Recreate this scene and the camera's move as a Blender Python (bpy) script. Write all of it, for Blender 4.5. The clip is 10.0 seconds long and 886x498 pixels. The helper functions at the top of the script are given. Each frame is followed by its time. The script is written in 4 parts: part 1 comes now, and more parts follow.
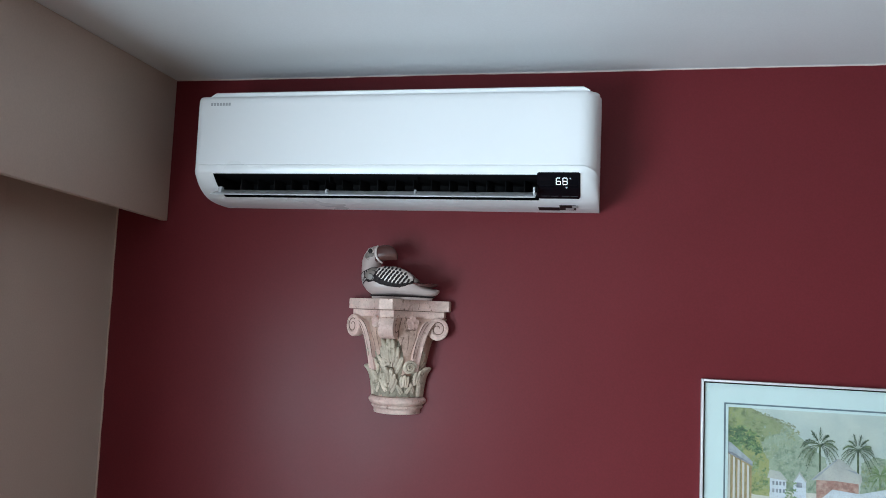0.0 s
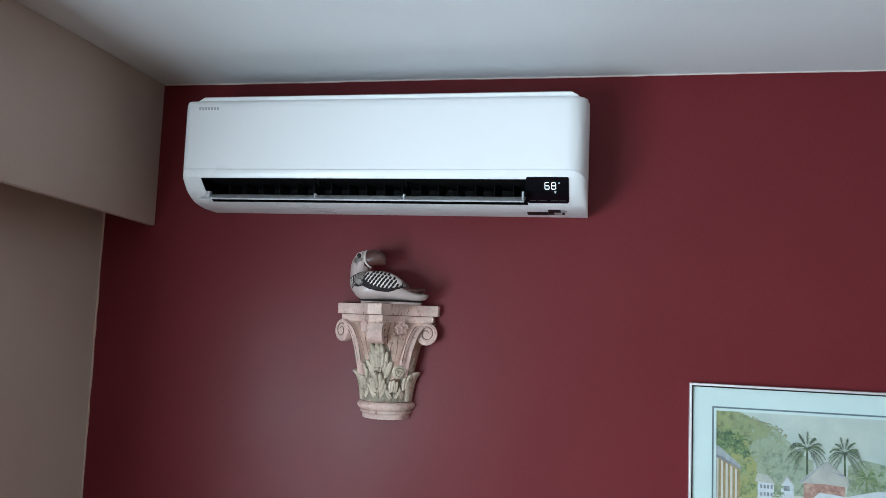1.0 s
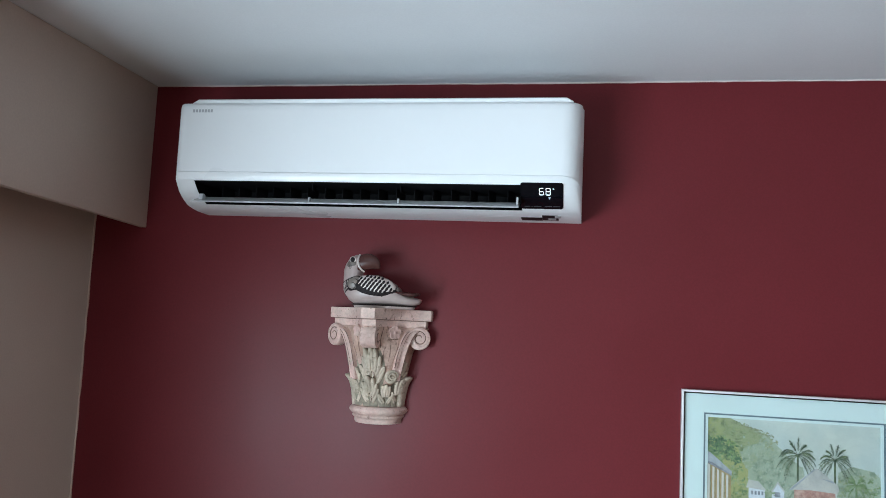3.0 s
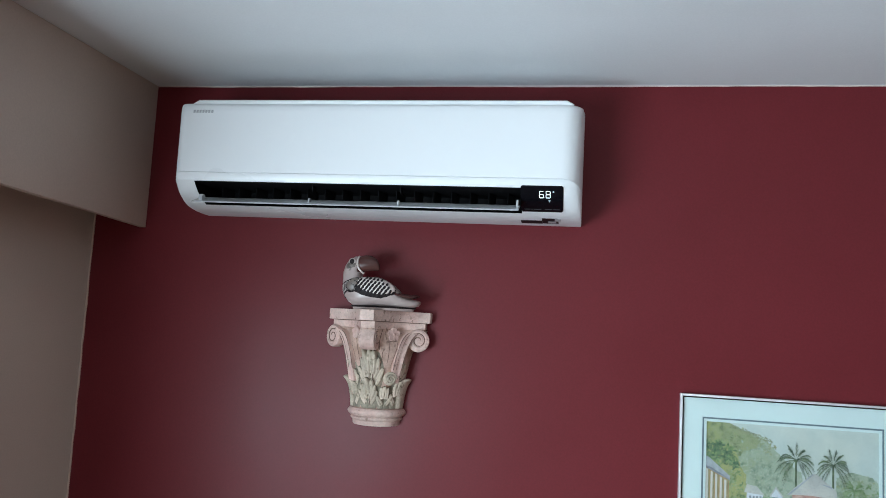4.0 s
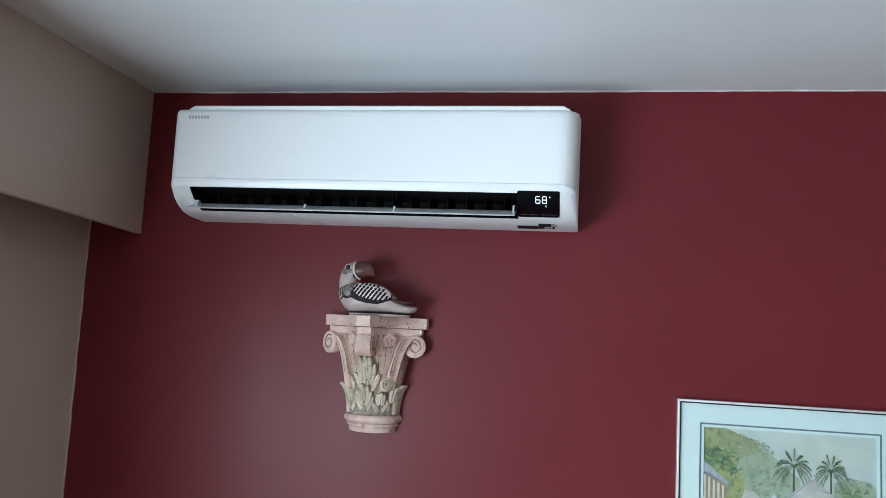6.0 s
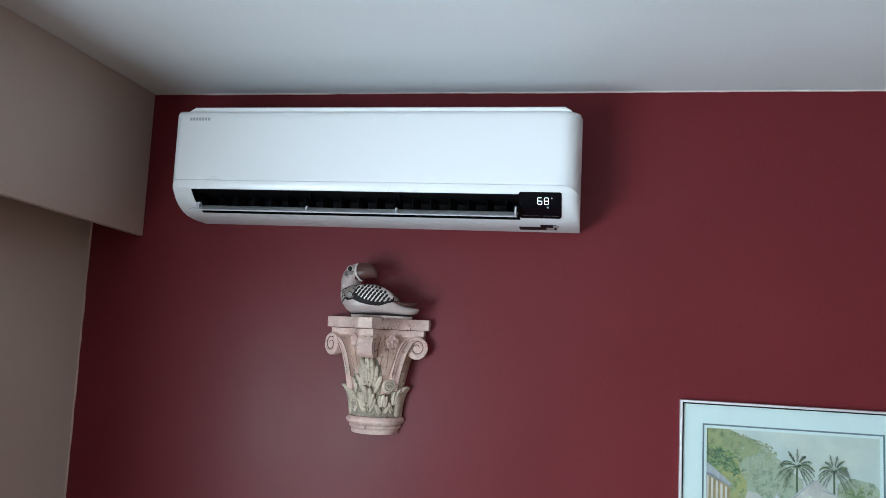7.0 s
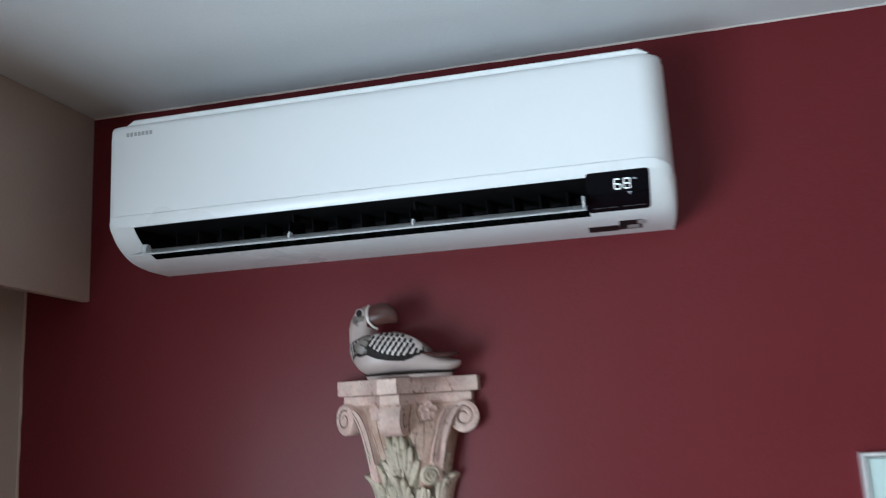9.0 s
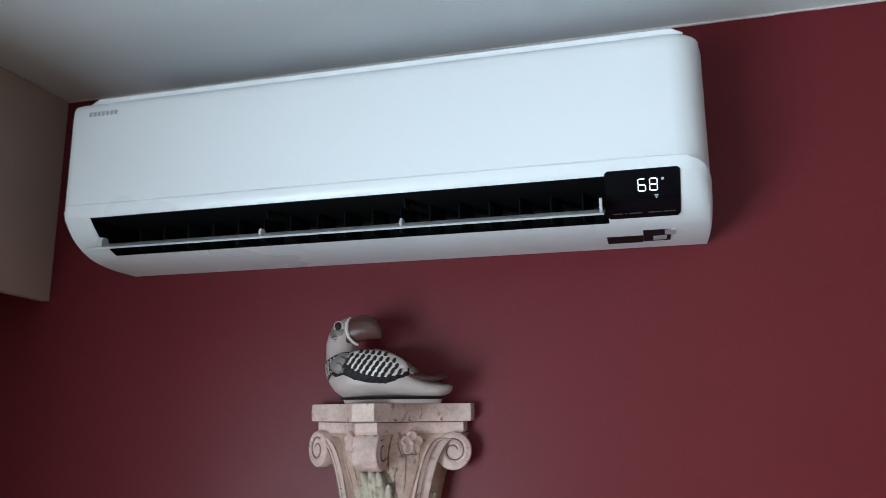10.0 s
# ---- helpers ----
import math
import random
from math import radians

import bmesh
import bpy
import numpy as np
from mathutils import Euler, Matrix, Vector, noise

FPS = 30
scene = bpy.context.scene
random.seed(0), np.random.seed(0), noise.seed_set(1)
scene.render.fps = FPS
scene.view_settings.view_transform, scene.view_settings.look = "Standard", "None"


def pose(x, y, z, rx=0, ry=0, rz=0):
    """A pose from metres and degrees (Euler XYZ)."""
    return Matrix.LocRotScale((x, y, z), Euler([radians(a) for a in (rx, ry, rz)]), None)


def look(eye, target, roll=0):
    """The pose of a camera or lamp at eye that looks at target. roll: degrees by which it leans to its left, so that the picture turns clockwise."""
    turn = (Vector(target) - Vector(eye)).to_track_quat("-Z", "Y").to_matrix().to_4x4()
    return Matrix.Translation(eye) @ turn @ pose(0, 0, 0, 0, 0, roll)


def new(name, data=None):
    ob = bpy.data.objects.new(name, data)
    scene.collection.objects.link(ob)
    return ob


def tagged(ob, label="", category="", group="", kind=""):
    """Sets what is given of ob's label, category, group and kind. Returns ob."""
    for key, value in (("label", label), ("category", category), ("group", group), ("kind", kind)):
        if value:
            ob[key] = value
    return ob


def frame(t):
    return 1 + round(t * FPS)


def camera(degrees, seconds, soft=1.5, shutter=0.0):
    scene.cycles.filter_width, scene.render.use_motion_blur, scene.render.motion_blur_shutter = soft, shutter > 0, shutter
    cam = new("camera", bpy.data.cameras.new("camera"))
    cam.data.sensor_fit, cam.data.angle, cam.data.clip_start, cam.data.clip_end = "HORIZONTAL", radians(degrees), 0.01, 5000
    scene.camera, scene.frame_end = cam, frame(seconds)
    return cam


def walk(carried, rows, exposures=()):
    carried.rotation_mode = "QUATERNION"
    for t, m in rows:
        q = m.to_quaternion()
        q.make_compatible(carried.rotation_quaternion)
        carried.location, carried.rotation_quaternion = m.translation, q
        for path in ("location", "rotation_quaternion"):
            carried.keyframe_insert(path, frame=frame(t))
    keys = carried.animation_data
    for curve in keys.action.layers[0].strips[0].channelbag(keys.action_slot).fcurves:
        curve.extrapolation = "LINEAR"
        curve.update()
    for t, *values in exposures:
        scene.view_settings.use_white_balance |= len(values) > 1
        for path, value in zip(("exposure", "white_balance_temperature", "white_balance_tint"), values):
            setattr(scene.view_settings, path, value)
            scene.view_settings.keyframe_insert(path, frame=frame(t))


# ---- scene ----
cam = camera(60.0, 10.0, soft=0.75, shutter=0.5)
PATH = [
    (0, (0.245, -0.076, 1.774), (-0.166, 1.875, 1.939), 2.4),
    (0.5, (0.241, -0.078, 1.773), (-0.16, 1.874, 1.948), 2.2),
    (1, (0.243, -0.076, 1.769), (-0.138, 1.879, 1.952), 2.3),
    (1.5, (0.243, -0.075, 1.779), (-0.14, 1.879, 1.963), 2.3),
    (2, (0.244, -0.079, 1.78), (-0.135, 1.876, 1.966), 2.2),
    (2.5, (0.236, -0.078, 1.777), (-0.123, 1.881, 1.965), 2.4),
    (4, (0.229, -0.077, 1.774), (-0.122, 1.882, 1.971), 3.1),
    (4.5, (0.233, -0.071, 1.779), (-0.102, 1.89, 1.983), 3.5),
    (5, (0.23, -0.076, 1.776), (-0.113, 1.882, 1.992), 3.6),
    (5.5, (0.232, -0.074, 1.773), (-0.114, 1.884, 1.987), 3.2),
    (7, (0.227, -0.071, 1.778), (-0.119, 1.887, 1.99), 2.8),
    (7.5, (0.232, -0.065, 1.784), (-0.135, 1.889, 2.009), 2.1),
    (7.8, (0.238, -0.052, 1.792), (-0.13, 1.903, 2.006), 1.4),
    (8, (0.234, -0.027, 1.776), (-0.14, 1.926, 1.99), 1.0),
    (8.1, (0.237, 0.017, 1.764), (-0.16, 1.966, 1.971), 0.3),
    (8.2, (0.217, 0.069, 1.756), (-0.18, 2.021, 1.941), 0.0),
    (8.3, (0.208, 0.09, 1.747), (-0.195, 2.04, 1.933), -0.1),
    (8.5, (0.155, 0.199, 1.758), (-0.239, 2.146, 1.992), 0.1),
    (8.6, (0.135, 0.275, 1.793), (-0.275, 2.219, 2.023), -1.7),
    (8.7, (0.131, 0.348, 1.783), (-0.26, 2.288, 2.072), -2.4),
    (8.8, (0.128, 0.378, 1.793), (-0.263, 2.318, 2.088), -2.5),
    (8.9, (0.11, 0.439, 1.778), (-0.276, 2.373, 2.109), -3.2),
    (9, (0.116, 0.496, 1.784), (-0.315, 2.416, 2.137), -3.1),
    (9.1, (0.133, 0.557, 1.795), (-0.370, 2.457, 2.164), -2.7),
    (9.2, (0.135, 0.59, 1.792), (-0.396, 2.476, 2.194), -2.4),
    (9.3, (0.134, 0.618, 1.797), (-0.406, 2.499, 2.220), -2.0),
    (9.4, (0.137, 0.641, 1.810), (-0.415, 2.517, 2.230), -2.0),
    (9.5, (0.133, 0.659, 1.803), (-0.424, 2.534, 2.22), -1.4),
    (9.7, (0.131, 0.68, 1.801), (-0.408, 2.564, 2.202), -1.3),
    (10, (0.125, 0.699, 1.793), (-0.372, 2.593, 2.204), -0.4),
]
walk(cam, [(t, look(eye, target, roll)) for t, eye, target, roll in PATH], exposures=[(0.0, 0.0), (8.0, 0.0), (9.0, -0.10), (9.4, -0.18), (9.5, -0.27), (9.8, -0.22), (10.0, -0.14)])

# ---- world and light ----
world = bpy.data.worlds.new("sky")
scene.world = world
world.use_nodes = True
wn = world.node_tree
sky = wn.nodes.new("ShaderNodeTexSky")
sky.sky_type, sky.sun_disc = "NISHITA", False
sky.sun_elevation, sky.sun_rotation = radians(40), radians(200)
wn.links.new(sky.outputs["Color"], wn.nodes["Background"].inputs["Color"])
wn.nodes["Background"].inputs["Strength"].default_value = 0.1

# room: red wall along y = WALL, window wall along x = LEFT
# RIGHT and BACK lie out of view, placed to limit bounced fill
WALL, LEFT, RIGHT, BACK, TOP = 1.98, -1.20, 3.30, -3.00, 2.44
WIN = (-2.10, 0.50, 0.50, 1.78)          # y0, y1, z0, z1 of the window opening


def area_light(name, place, target, sx, sy, watts, colour):
    data = bpy.data.lights.new(name, "AREA")
    data.shape, data.size, data.size_y, data.energy, data.color = "RECTANGLE", sx, sy, watts, colour
    ob = new(name, data)
    ob.matrix_world = look(place, target)
    return ob


wy, wz = (WIN[0] + WIN[1]) / 2, (WIN[2] + WIN[3]) / 2
area_light("window_daylight", (LEFT - 0.118, wy, wz), (LEFT + 1, wy, wz), WIN[1] - WIN[0] - 0.1, WIN[3] - WIN[2] - 0.1, 190, (0.70, 0.88, 1.0))

# ---- materials ----


def material(name, colour, rough=0.5, metal=0.0, vary=0.08, scale=6.0, fine=0.0, fine_scale=300.0, bump=0.0, second=None,
             second_scale=8.0, coat=0.0, spec=0.5, speck=None):
    """Painted or natural surface: broad colour drift, fine grain, an optional second colour in patches, and relief."""
    m = bpy.data.materials.new(name)
    m.use_nodes = True
    n, l = m.node_tree.nodes, m.node_tree.links
    b = n["Principled BSDF"]
    b.inputs["Roughness"].default_value = rough
    b.inputs["Metallic"].default_value = metal
    b.inputs["Coat Weight"].default_value = coat
    b.inputs["Specular IOR Level"].default_value = spec
    tc = n.new("ShaderNodeTexCoord")

    def noise_node(s, detail):
        t = n.new("ShaderNodeTexNoise")
        t.inputs["Scale"].default_value, t.inputs["Detail"].default_value = s, detail
        l.new(tc.outputs["Object"], t.inputs["Vector"])
        return t

    def ramp(src, lo, hi, a, z):
        r = n.new("ShaderNodeMapRange")
        for key, v in zip(("From Min", "From Max", "To Min", "To Max"), (lo, hi, a, z)):
            r.inputs[key].default_value = v
        l.new(src, r.inputs["Value"])
        return r.outputs["Result"]

    base = n.new("ShaderNodeRGB")
    base.outputs[0].default_value = (*colour, 1)
    out = base.outputs[0]
    if second:
        p = noise_node(second_scale, 5.0)
        mix = n.new("ShaderNodeMix")
        mix.data_type = "RGBA"
        l.new(ramp(p.outputs["Fac"], 0.42, 0.62, 0.0, 1.0), mix.inputs["Factor"])
        l.new(out, mix.inputs["A"])
        mix.inputs["B"].default_value = (*second, 1)
        out = mix.outputs["Result"]
    big = noise_node(scale, 4.0)
    hsv = n.new("ShaderNodeHueSaturation")
    l.new(ramp(big.outputs["Fac"], 0.3, 0.7, 1 - vary, 1 + vary), hsv.inputs["Value"])
    l.new(out, hsv.inputs["Color"])
    out = hsv.outputs["Color"]
    grain = noise_node(fine_scale, 3.0)
    if fine:
        h2 = n.new("ShaderNodeHueSaturation")
        l.new(ramp(grain.outputs["Fac"], 0.3, 0.7, 1 - fine, 1 + fine), h2.inputs["Value"])
        l.new(out, h2.inputs["Color"])
        out = h2.outputs["Color"]
    if speck:
        sp = noise_node(70.0, 6.0)
        mx = n.new("ShaderNodeMix")
        mx.data_type = "RGBA"
        l.new(ramp(sp.outputs["Fac"], 0.60, 0.70, 0.0, 0.75), mx.inputs["Factor"])
        l.new(out, mx.inputs["A"])
        mx.inputs["B"].default_value = (*speck, 1)
        out = mx.outputs["Result"]
    l.new(out, b.inputs["Base Color"])
    l.new(ramp(big.outputs["Fac"], 0.3, 0.7, max(0.02, rough - 0.05), min(1.0, rough + 0.05)), b.inputs["Roughness"])
    if bump:
        bp = n.new("ShaderNodeBump")
        bp.inputs["Strength"].default_value, bp.inputs["Distance"].default_value = bump, 0.002
        l.new(grain.outputs["Fac"], bp.inputs["Height"])
        l.new(bp.outputs["Normal"], b.inputs["Normal"])
    return m


def glow(name, colour, strength):
    m = bpy.data.materials.new(name)
    m.use_nodes = True
    b = m.node_tree.nodes["Principled BSDF"]
    b.inputs["Base Color"].default_value = (*colour, 1)
    b.inputs["Emission Color"].default_value = (*colour, 1)
    b.inputs["Emission Strength"].default_value = strength
    return m


def pane_material(name):
    """Thin clear glass: see-through, with a gloss that grows at a slant."""
    m = bpy.data.materials.new(name)
    m.use_nodes = True
    n, l = m.node_tree.nodes, m.node_tree.links
    n.remove(n["Principled BSDF"])
    clear, gloss, mix, fr = (n.new("ShaderNodeBsdfTransparent"), n.new("ShaderNodeBsdfGlossy"), n.new("ShaderNodeMixShader"),
                             n.new("ShaderNodeFresnel"))
    gloss.inputs["Roughness"].default_value = 0.03
    fr.inputs["IOR"].default_value = 1.45
    l.new(fr.outputs[0], mix.inputs[0])
    l.new(clear.outputs[0], mix.inputs[1])
    l.new(gloss.outputs[0], mix.inputs[2])
    l.new(mix.outputs[0], n["Material Output"].inputs["Surface"])
    return m


RED = material("red satin wall paint", (0.134, 0.0172, 0.0222), 0.38, vary=0.05, scale=2.5, fine=0.05, fine_scale=220, bump=0.06, spec=0.16)
TAN = material("tan matt wall paint", (0.53, 0.415, 0.35), 0.6, vary=0.04, scale=2.0, fine=0.03, fine_scale=220, bump=0.12)
# Paint of the unseen east wall, toned for the light it bounces back.
BOUNCE_TAN = material("bounce tan wall paint", (0.40, 0.33, 0.29), 0.6, vary=0.04, scale=2.0, fine=0.03, fine_scale=220, bump=0.12)
CEIL = material("white ceiling paint", (0.71, 0.73, 0.75), 0.8, vary=0.025, scale=2.0, fine=0.02, fine_scale=260, bump=0.15)
CAULK = material("off-white caulk", (0.62, 0.56, 0.54), 0.6, vary=0.12, scale=25)
FLOOR = material("brown floor board", (0.13, 0.08, 0.047), 0.4, vary=0.2, scale=5, second=(0.10, 0.06, 0.035), second_scale=3)
WHITE = material("white appliance plastic", (0.78, 0.80, 0.82), 0.32, vary=0.004, scale=3)
GREY_PL = material("light grey plastic", (0.50, 0.51, 0.53), 0.35, vary=0.03)
BLACK_PL = material("black plastic", (0.005, 0.005, 0.006), 0.7, vary=0.1, spec=0.12)
VANE = material("dark grey plastic", (0.009, 0.010, 0.012), 0.6, vary=0.1, spec=0.2)
SCREEN = material("glossy black display", (0.004, 0.004, 0.006), 0.15, vary=0.05, spec=0.15)
MARK = material("faint grey print", (0.06, 0.06, 0.065), 0.5, vary=0.05)
LOGO = material("grey print", (0.40, 0.42, 0.44), 0.5, vary=0.05)
LED = glow("white led", (0.85, 0.95, 1.0), 1.0)
LED_DIM = glow("dim white led", (0.5, 0.58, 0.66), 0.12)
STICK_D = material("dark red sticker", (0.014, 0.009, 0.010), 0.5, vary=0.1, spec=0.12)
STICK_L = material("silver sticker", (0.42, 0.42, 0.43), 0.35, vary=0.2, scale=90)
STONE = material("pink cast stone", (0.60, 0.400, 0.352), 0.75, vary=0.16, scale=18, fine=0.10, fine_scale=160, bump=0.5,
                 second=(0.64, 0.475, 0.415), second_scale=16, speck=(0.22, 0.13, 0.10))
STONE_G = material("greenish cast stone", (0.55, 0.445, 0.355), 0.75, vary=0.18, scale=22, fine=0.12, fine_scale=160, bump=0.5,
                   second=(0.41, 0.345, 0.265), second_scale=13, speck=(0.17, 0.135, 0.09))
# Browner variant of the cast stone, used for the whole bell.
STONE_B = material("brown cast stone", (0.54, 0.365, 0.30), 0.8, vary=0.2, scale=22, fine=0.12, fine_scale=160, bump=0.5,
                   second=(0.40, 0.25, 0.19), second_scale=17, speck=(0.16, 0.09, 0.07))
# Darker olive tone for the low ground of the carved leaves.
STONE_O = material("dark olive cast stone", (0.24, 0.205, 0.155), 0.8, vary=0.25, scale=30, fine=0.15, fine_scale=160, bump=0.5,
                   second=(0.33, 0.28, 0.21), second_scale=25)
STAIN = material("brown stain line", (0.16, 0.09, 0.07), 0.8, vary=0.3, scale=40)
BIRD_W = material("grey white glaze", (0.40, 0.315, 0.295), 0.34, vary=0.07, scale=20)
BIRD_G = material("warm grey glaze", (0.150, 0.122, 0.108), 0.4, vary=0.22, scale=60)
BIRD_D = material("charcoal glaze", (0.016, 0.011, 0.0115), 0.5, vary=0.1, spec=0.15)
BIRD_B = material("brown red glaze", (0.075, 0.029, 0.025), 0.2, vary=0.2, scale=30, spec=0.35)
BIRD_L = material("white dash glaze", (0.62, 0.54, 0.51), 0.3, vary=0.08, scale=40)
SILVER = material("brushed silver metal", (0.74, 0.74, 0.75), 0.38, metal=0.35, vary=0.06, scale=30)
MATW = material("white mat board", (0.55, 0.67, 0.66), 0.85, vary=0.015, scale=10, fine=0.015, fine_scale=400)
MATB = material("slate mat board", (0.10, 0.155, 0.18), 0.8, vary=0.05)
GLASS = pane_material("clear glass")
WINW = material("white window paint", (0.75, 0.75, 0.73), 0.4, vary=0.03)

# ---- mesh helpers ----


def finish(bm, smooth=True):
    bmesh.ops.remove_doubles(bm, verts=bm.verts, dist=1e-6)
    bmesh.ops.recalc_face_normals(bm, faces=bm.faces)
    for f in bm.faces:
        f.smooth = smooth


def mesh_object(name, bm, mats, smooth=True, tidy=True):
    if tidy:
        finish(bm, smooth)
    me = bpy.data.meshes.new(name)
    bm.to_mesh(me)
    bm.free()
    for m in (mats if isinstance(mats, (list, tuple)) else [mats]):
        me.materials.append(m)
    if smooth:
        me.set_sharp_from_angle(angle=radians(38))
    return new(name, me)


def part(name, bm, mats, parent, label="", smooth=True, tidy=True):
    ob = mesh_object(name, bm, mats, smooth, tidy)
    ob.parent = parent
    if parent.type == "EMPTY":
        ob.matrix_parent_inverse = Matrix.Translation(-Vector(parent.location))
    return tagged(ob, label=label)


def thing(name, place, label, category, group="", kind=""):
    ob = new(name)
    ob.empty_display_size = 0.05
    ob.location = place
    return tagged(ob, label=label, category=category, group=group, kind=kind)


def box(bm, x0, x1, y0, y1, z0, z1, bevel=0.0, seg=2):
    made = bmesh.ops.create_cube(bm, size=1.0, matrix=Matrix.Translation(((x0 + x1) / 2, (y0 + y1) / 2, (z0 + z1) / 2))
                                 @ Matrix.Diagonal((x1 - x0, y1 - y0, z1 - z0, 1)))
    if bevel:
        edges = {e for v in made["verts"] for e in v.link_edges}
        bmesh.ops.bevel(bm, geom=list(edges), offset=bevel, segments=seg, affect="EDGES", profile=0.6)
    return bm


def boxed(*args, **kw):
    return box(bmesh.new(), *args, **kw)


def loft(bm, rings, cap=True, closed=True, mat=0):
    """Skin over rings of equally many points."""
    vs = [[bm.verts.new(p) for p in r] for r in rings]
    k = len(rings[0])
    for a, b in zip(vs, vs[1:]):
        for i in range(k if closed else k - 1):
            f = bm.faces.new((a[i], a[(i + 1) % k], b[(i + 1) % k], b[i]))
            f.material_index = mat
    if cap:
        for r in (vs[0], vs[-1]):
            f = bm.faces.new(r)
            f.material_index = mat
    return vs


def tube(bm, pts, radius, n=8, mat=0, flat=1.0):
    """Round rod along points; radius is a number or a function of 0..1."""
    pts = [Vector(p) for p in pts]
    rings = []
    side = None
    for i, p in enumerate(pts):
        d = (pts[min(i + 1, len(pts) - 1)] - pts[max(i - 1, 0)]).normalized()
        if side is None:
            side = d.cross(Vector((0, 0, 1)) if abs(d.z) < 0.9 else Vector((1, 0, 0)))
        side = (side - d * side.dot(d)).normalized()
        up = d.cross(side)
        r = radius(i / (len(pts) - 1)) if callable(radius) else radius
        rings.append([p + (side * math.cos(2 * math.pi * k / n) * flat + up * math.sin(2 * math.pi * k / n)) * r for k in range(n)])
    loft(bm, rings, mat=mat)
    return bm


# ---- the room ----
T = 0.12
wall_red = mesh_object("wall_north", boxed(LEFT - T, RIGHT + T, WALL, WALL + T, 0, TOP), RED, smooth=False)
tagged(wall_red, "burgundy red satin-painted wall behind the air conditioner", "wall", kind="structure")
bm = bmesh.new()
y0, y1, z0, z1 = WIN
box(bm, LEFT - T, LEFT, BACK, y0, 0, TOP)
box(bm, LEFT - T, LEFT, y1, WALL, 0, TOP)
box(bm, LEFT - T, LEFT, y0, y1, 0, z0)
box(bm, LEFT - T, LEFT, y0, y1, z1, TOP)
tagged(mesh_object("wall_west", bm, TAN, smooth=False, tidy=False), "tan matt-painted wall with a window under the valance", "wall", kind="structure")
tagged(mesh_object("wall_east", boxed(RIGHT, RIGHT + T, BACK, WALL, 0, TOP), BOUNCE_TAN, smooth=False), "unseen plain wall in a tan toned for its bounce light", "wall", kind="structure")
tagged(mesh_object("wall_south", boxed(LEFT - T, RIGHT + T, BACK - T, BACK, 0, TOP), TAN, smooth=False), "tan painted plain wall", "wall", kind="structure")
tagged(mesh_object("floor", boxed(LEFT - T, RIGHT + T, BACK - T, WALL + T, -0.1, 0), FLOOR, smooth=False), "brown wooden floor", "floor", kind="structure")
tagged(mesh_object("ceiling", boxed(LEFT - T, RIGHT + T, BACK - T, WALL + T, TOP, TOP + 0.12), CEIL, smooth=False), "plain white painted ceiling", "ceiling", kind="structure")

# ragged caulk line where the ceiling meets the red wall
rnd = random.Random(4)
bm = bmesh.new()
rings = []
xs = [-1.03 + 0.03 * i for i in range(124)]
for x in xs:
    h = 0.0036 + rnd.uniform(-0.0005, 0.0007) + 0.0006 * math.sin(x * 7)
    rings.append([(x, WALL - 0.0025, TOP - 0.0003), (x, WALL + 0.002, TOP - 0.0003), (x, WALL + 0.002, TOP - h), (x, WALL - 0.0025, TOP - h)])
loft(bm, rings)
tagged(mesh_object("trim", bm, CAULK), "thin uneven off-white caulk line under the ceiling", "trim", kind="structure")
bm = bmesh.new()
rings = []
for i in range(60):
    z = 0.02 + i * 0.04
    w = 0.0035 + rnd.uniform(-0.001, 0.0014)
    rings.append([(LEFT - 0.001, WALL - 0.003, z), (LEFT + w, WALL - 0.003, z), (LEFT + w, WALL + 0.001, z), (LEFT - 0.001, WALL + 0.001, z)])
loft(bm, rings)
tagged(mesh_object("trim", bm, TAN), "thin tan paint edge in the corner of the walls", "trim", kind="structure")

# window in the west wall, outside the view: frame, panes, casing
win = thing("window_1", (LEFT, wy, z0), "white framed window in the tan wall under the valance", "window", kind="structure")
for nm, b in (("window_frame", (LEFT - 0.11, LEFT - 0.07, y0, y0 + 0.05, z0, z1)), ("window_frame", (LEFT - 0.11, LEFT - 0.07, y1 - 0.05, y1, z0, z1)),
              ("window_frame", (LEFT - 0.11, LEFT - 0.07, y0 + 0.05, y1 - 0.05, z0, z0 + 0.05)), ("window_frame", (LEFT - 0.11, LEFT - 0.07, y0 + 0.05, y1 - 0.05, z1 - 0.05, z1)),
              ("window_frame", (LEFT - 0.11, LEFT - 0.07, wy - 0.025, wy + 0.025, z0 + 0.05, z1 - 0.05))):
    part(nm, boxed(*b, bevel=0.004), WINW, win)
for a, b in ((y0 + 0.05, wy - 0.025), (wy + 0.025, y1 - 0.05)):
    ob = part("pane", boxed(LEFT - 0.092, LEFT - 0.088, a, b, z0 + 0.05, z1 - 0.05), GLASS, win)
    ob.visible_shadow = False
casing = mesh_object("trim", boxed(LEFT - 0.001, LEFT + 0.012, 1.46, 1.525, 0.6, 2.2, bevel=0.003), TAN)
tagged(casing, "tan painted window casing on the wall", "trim", kind="structure")

# valance: a thin tan board that hangs from the ceiling in front of the window wall
VAL = -1.03
bm = bmesh.new()
box(bm, VAL - 0.02, VAL, -2.35, WALL - 0.001, 2.012, TOP - 0.001, bevel=0.0025)
for v in bm.verts:
    if v.co.z < 2.1:
        v.co.z += 0.034 * (WALL - v.co.y)      # lower edge runs slightly out of level
valance = mesh_object("window_valance", bm, TAN)
tagged(valance, "tan painted valance board hanging from the ceiling", "valance", kind="structure")

# ---- the air conditioner ----
AX0, AX1 = -0.834, 0.230
CX = (AX0 + AX1) / 2
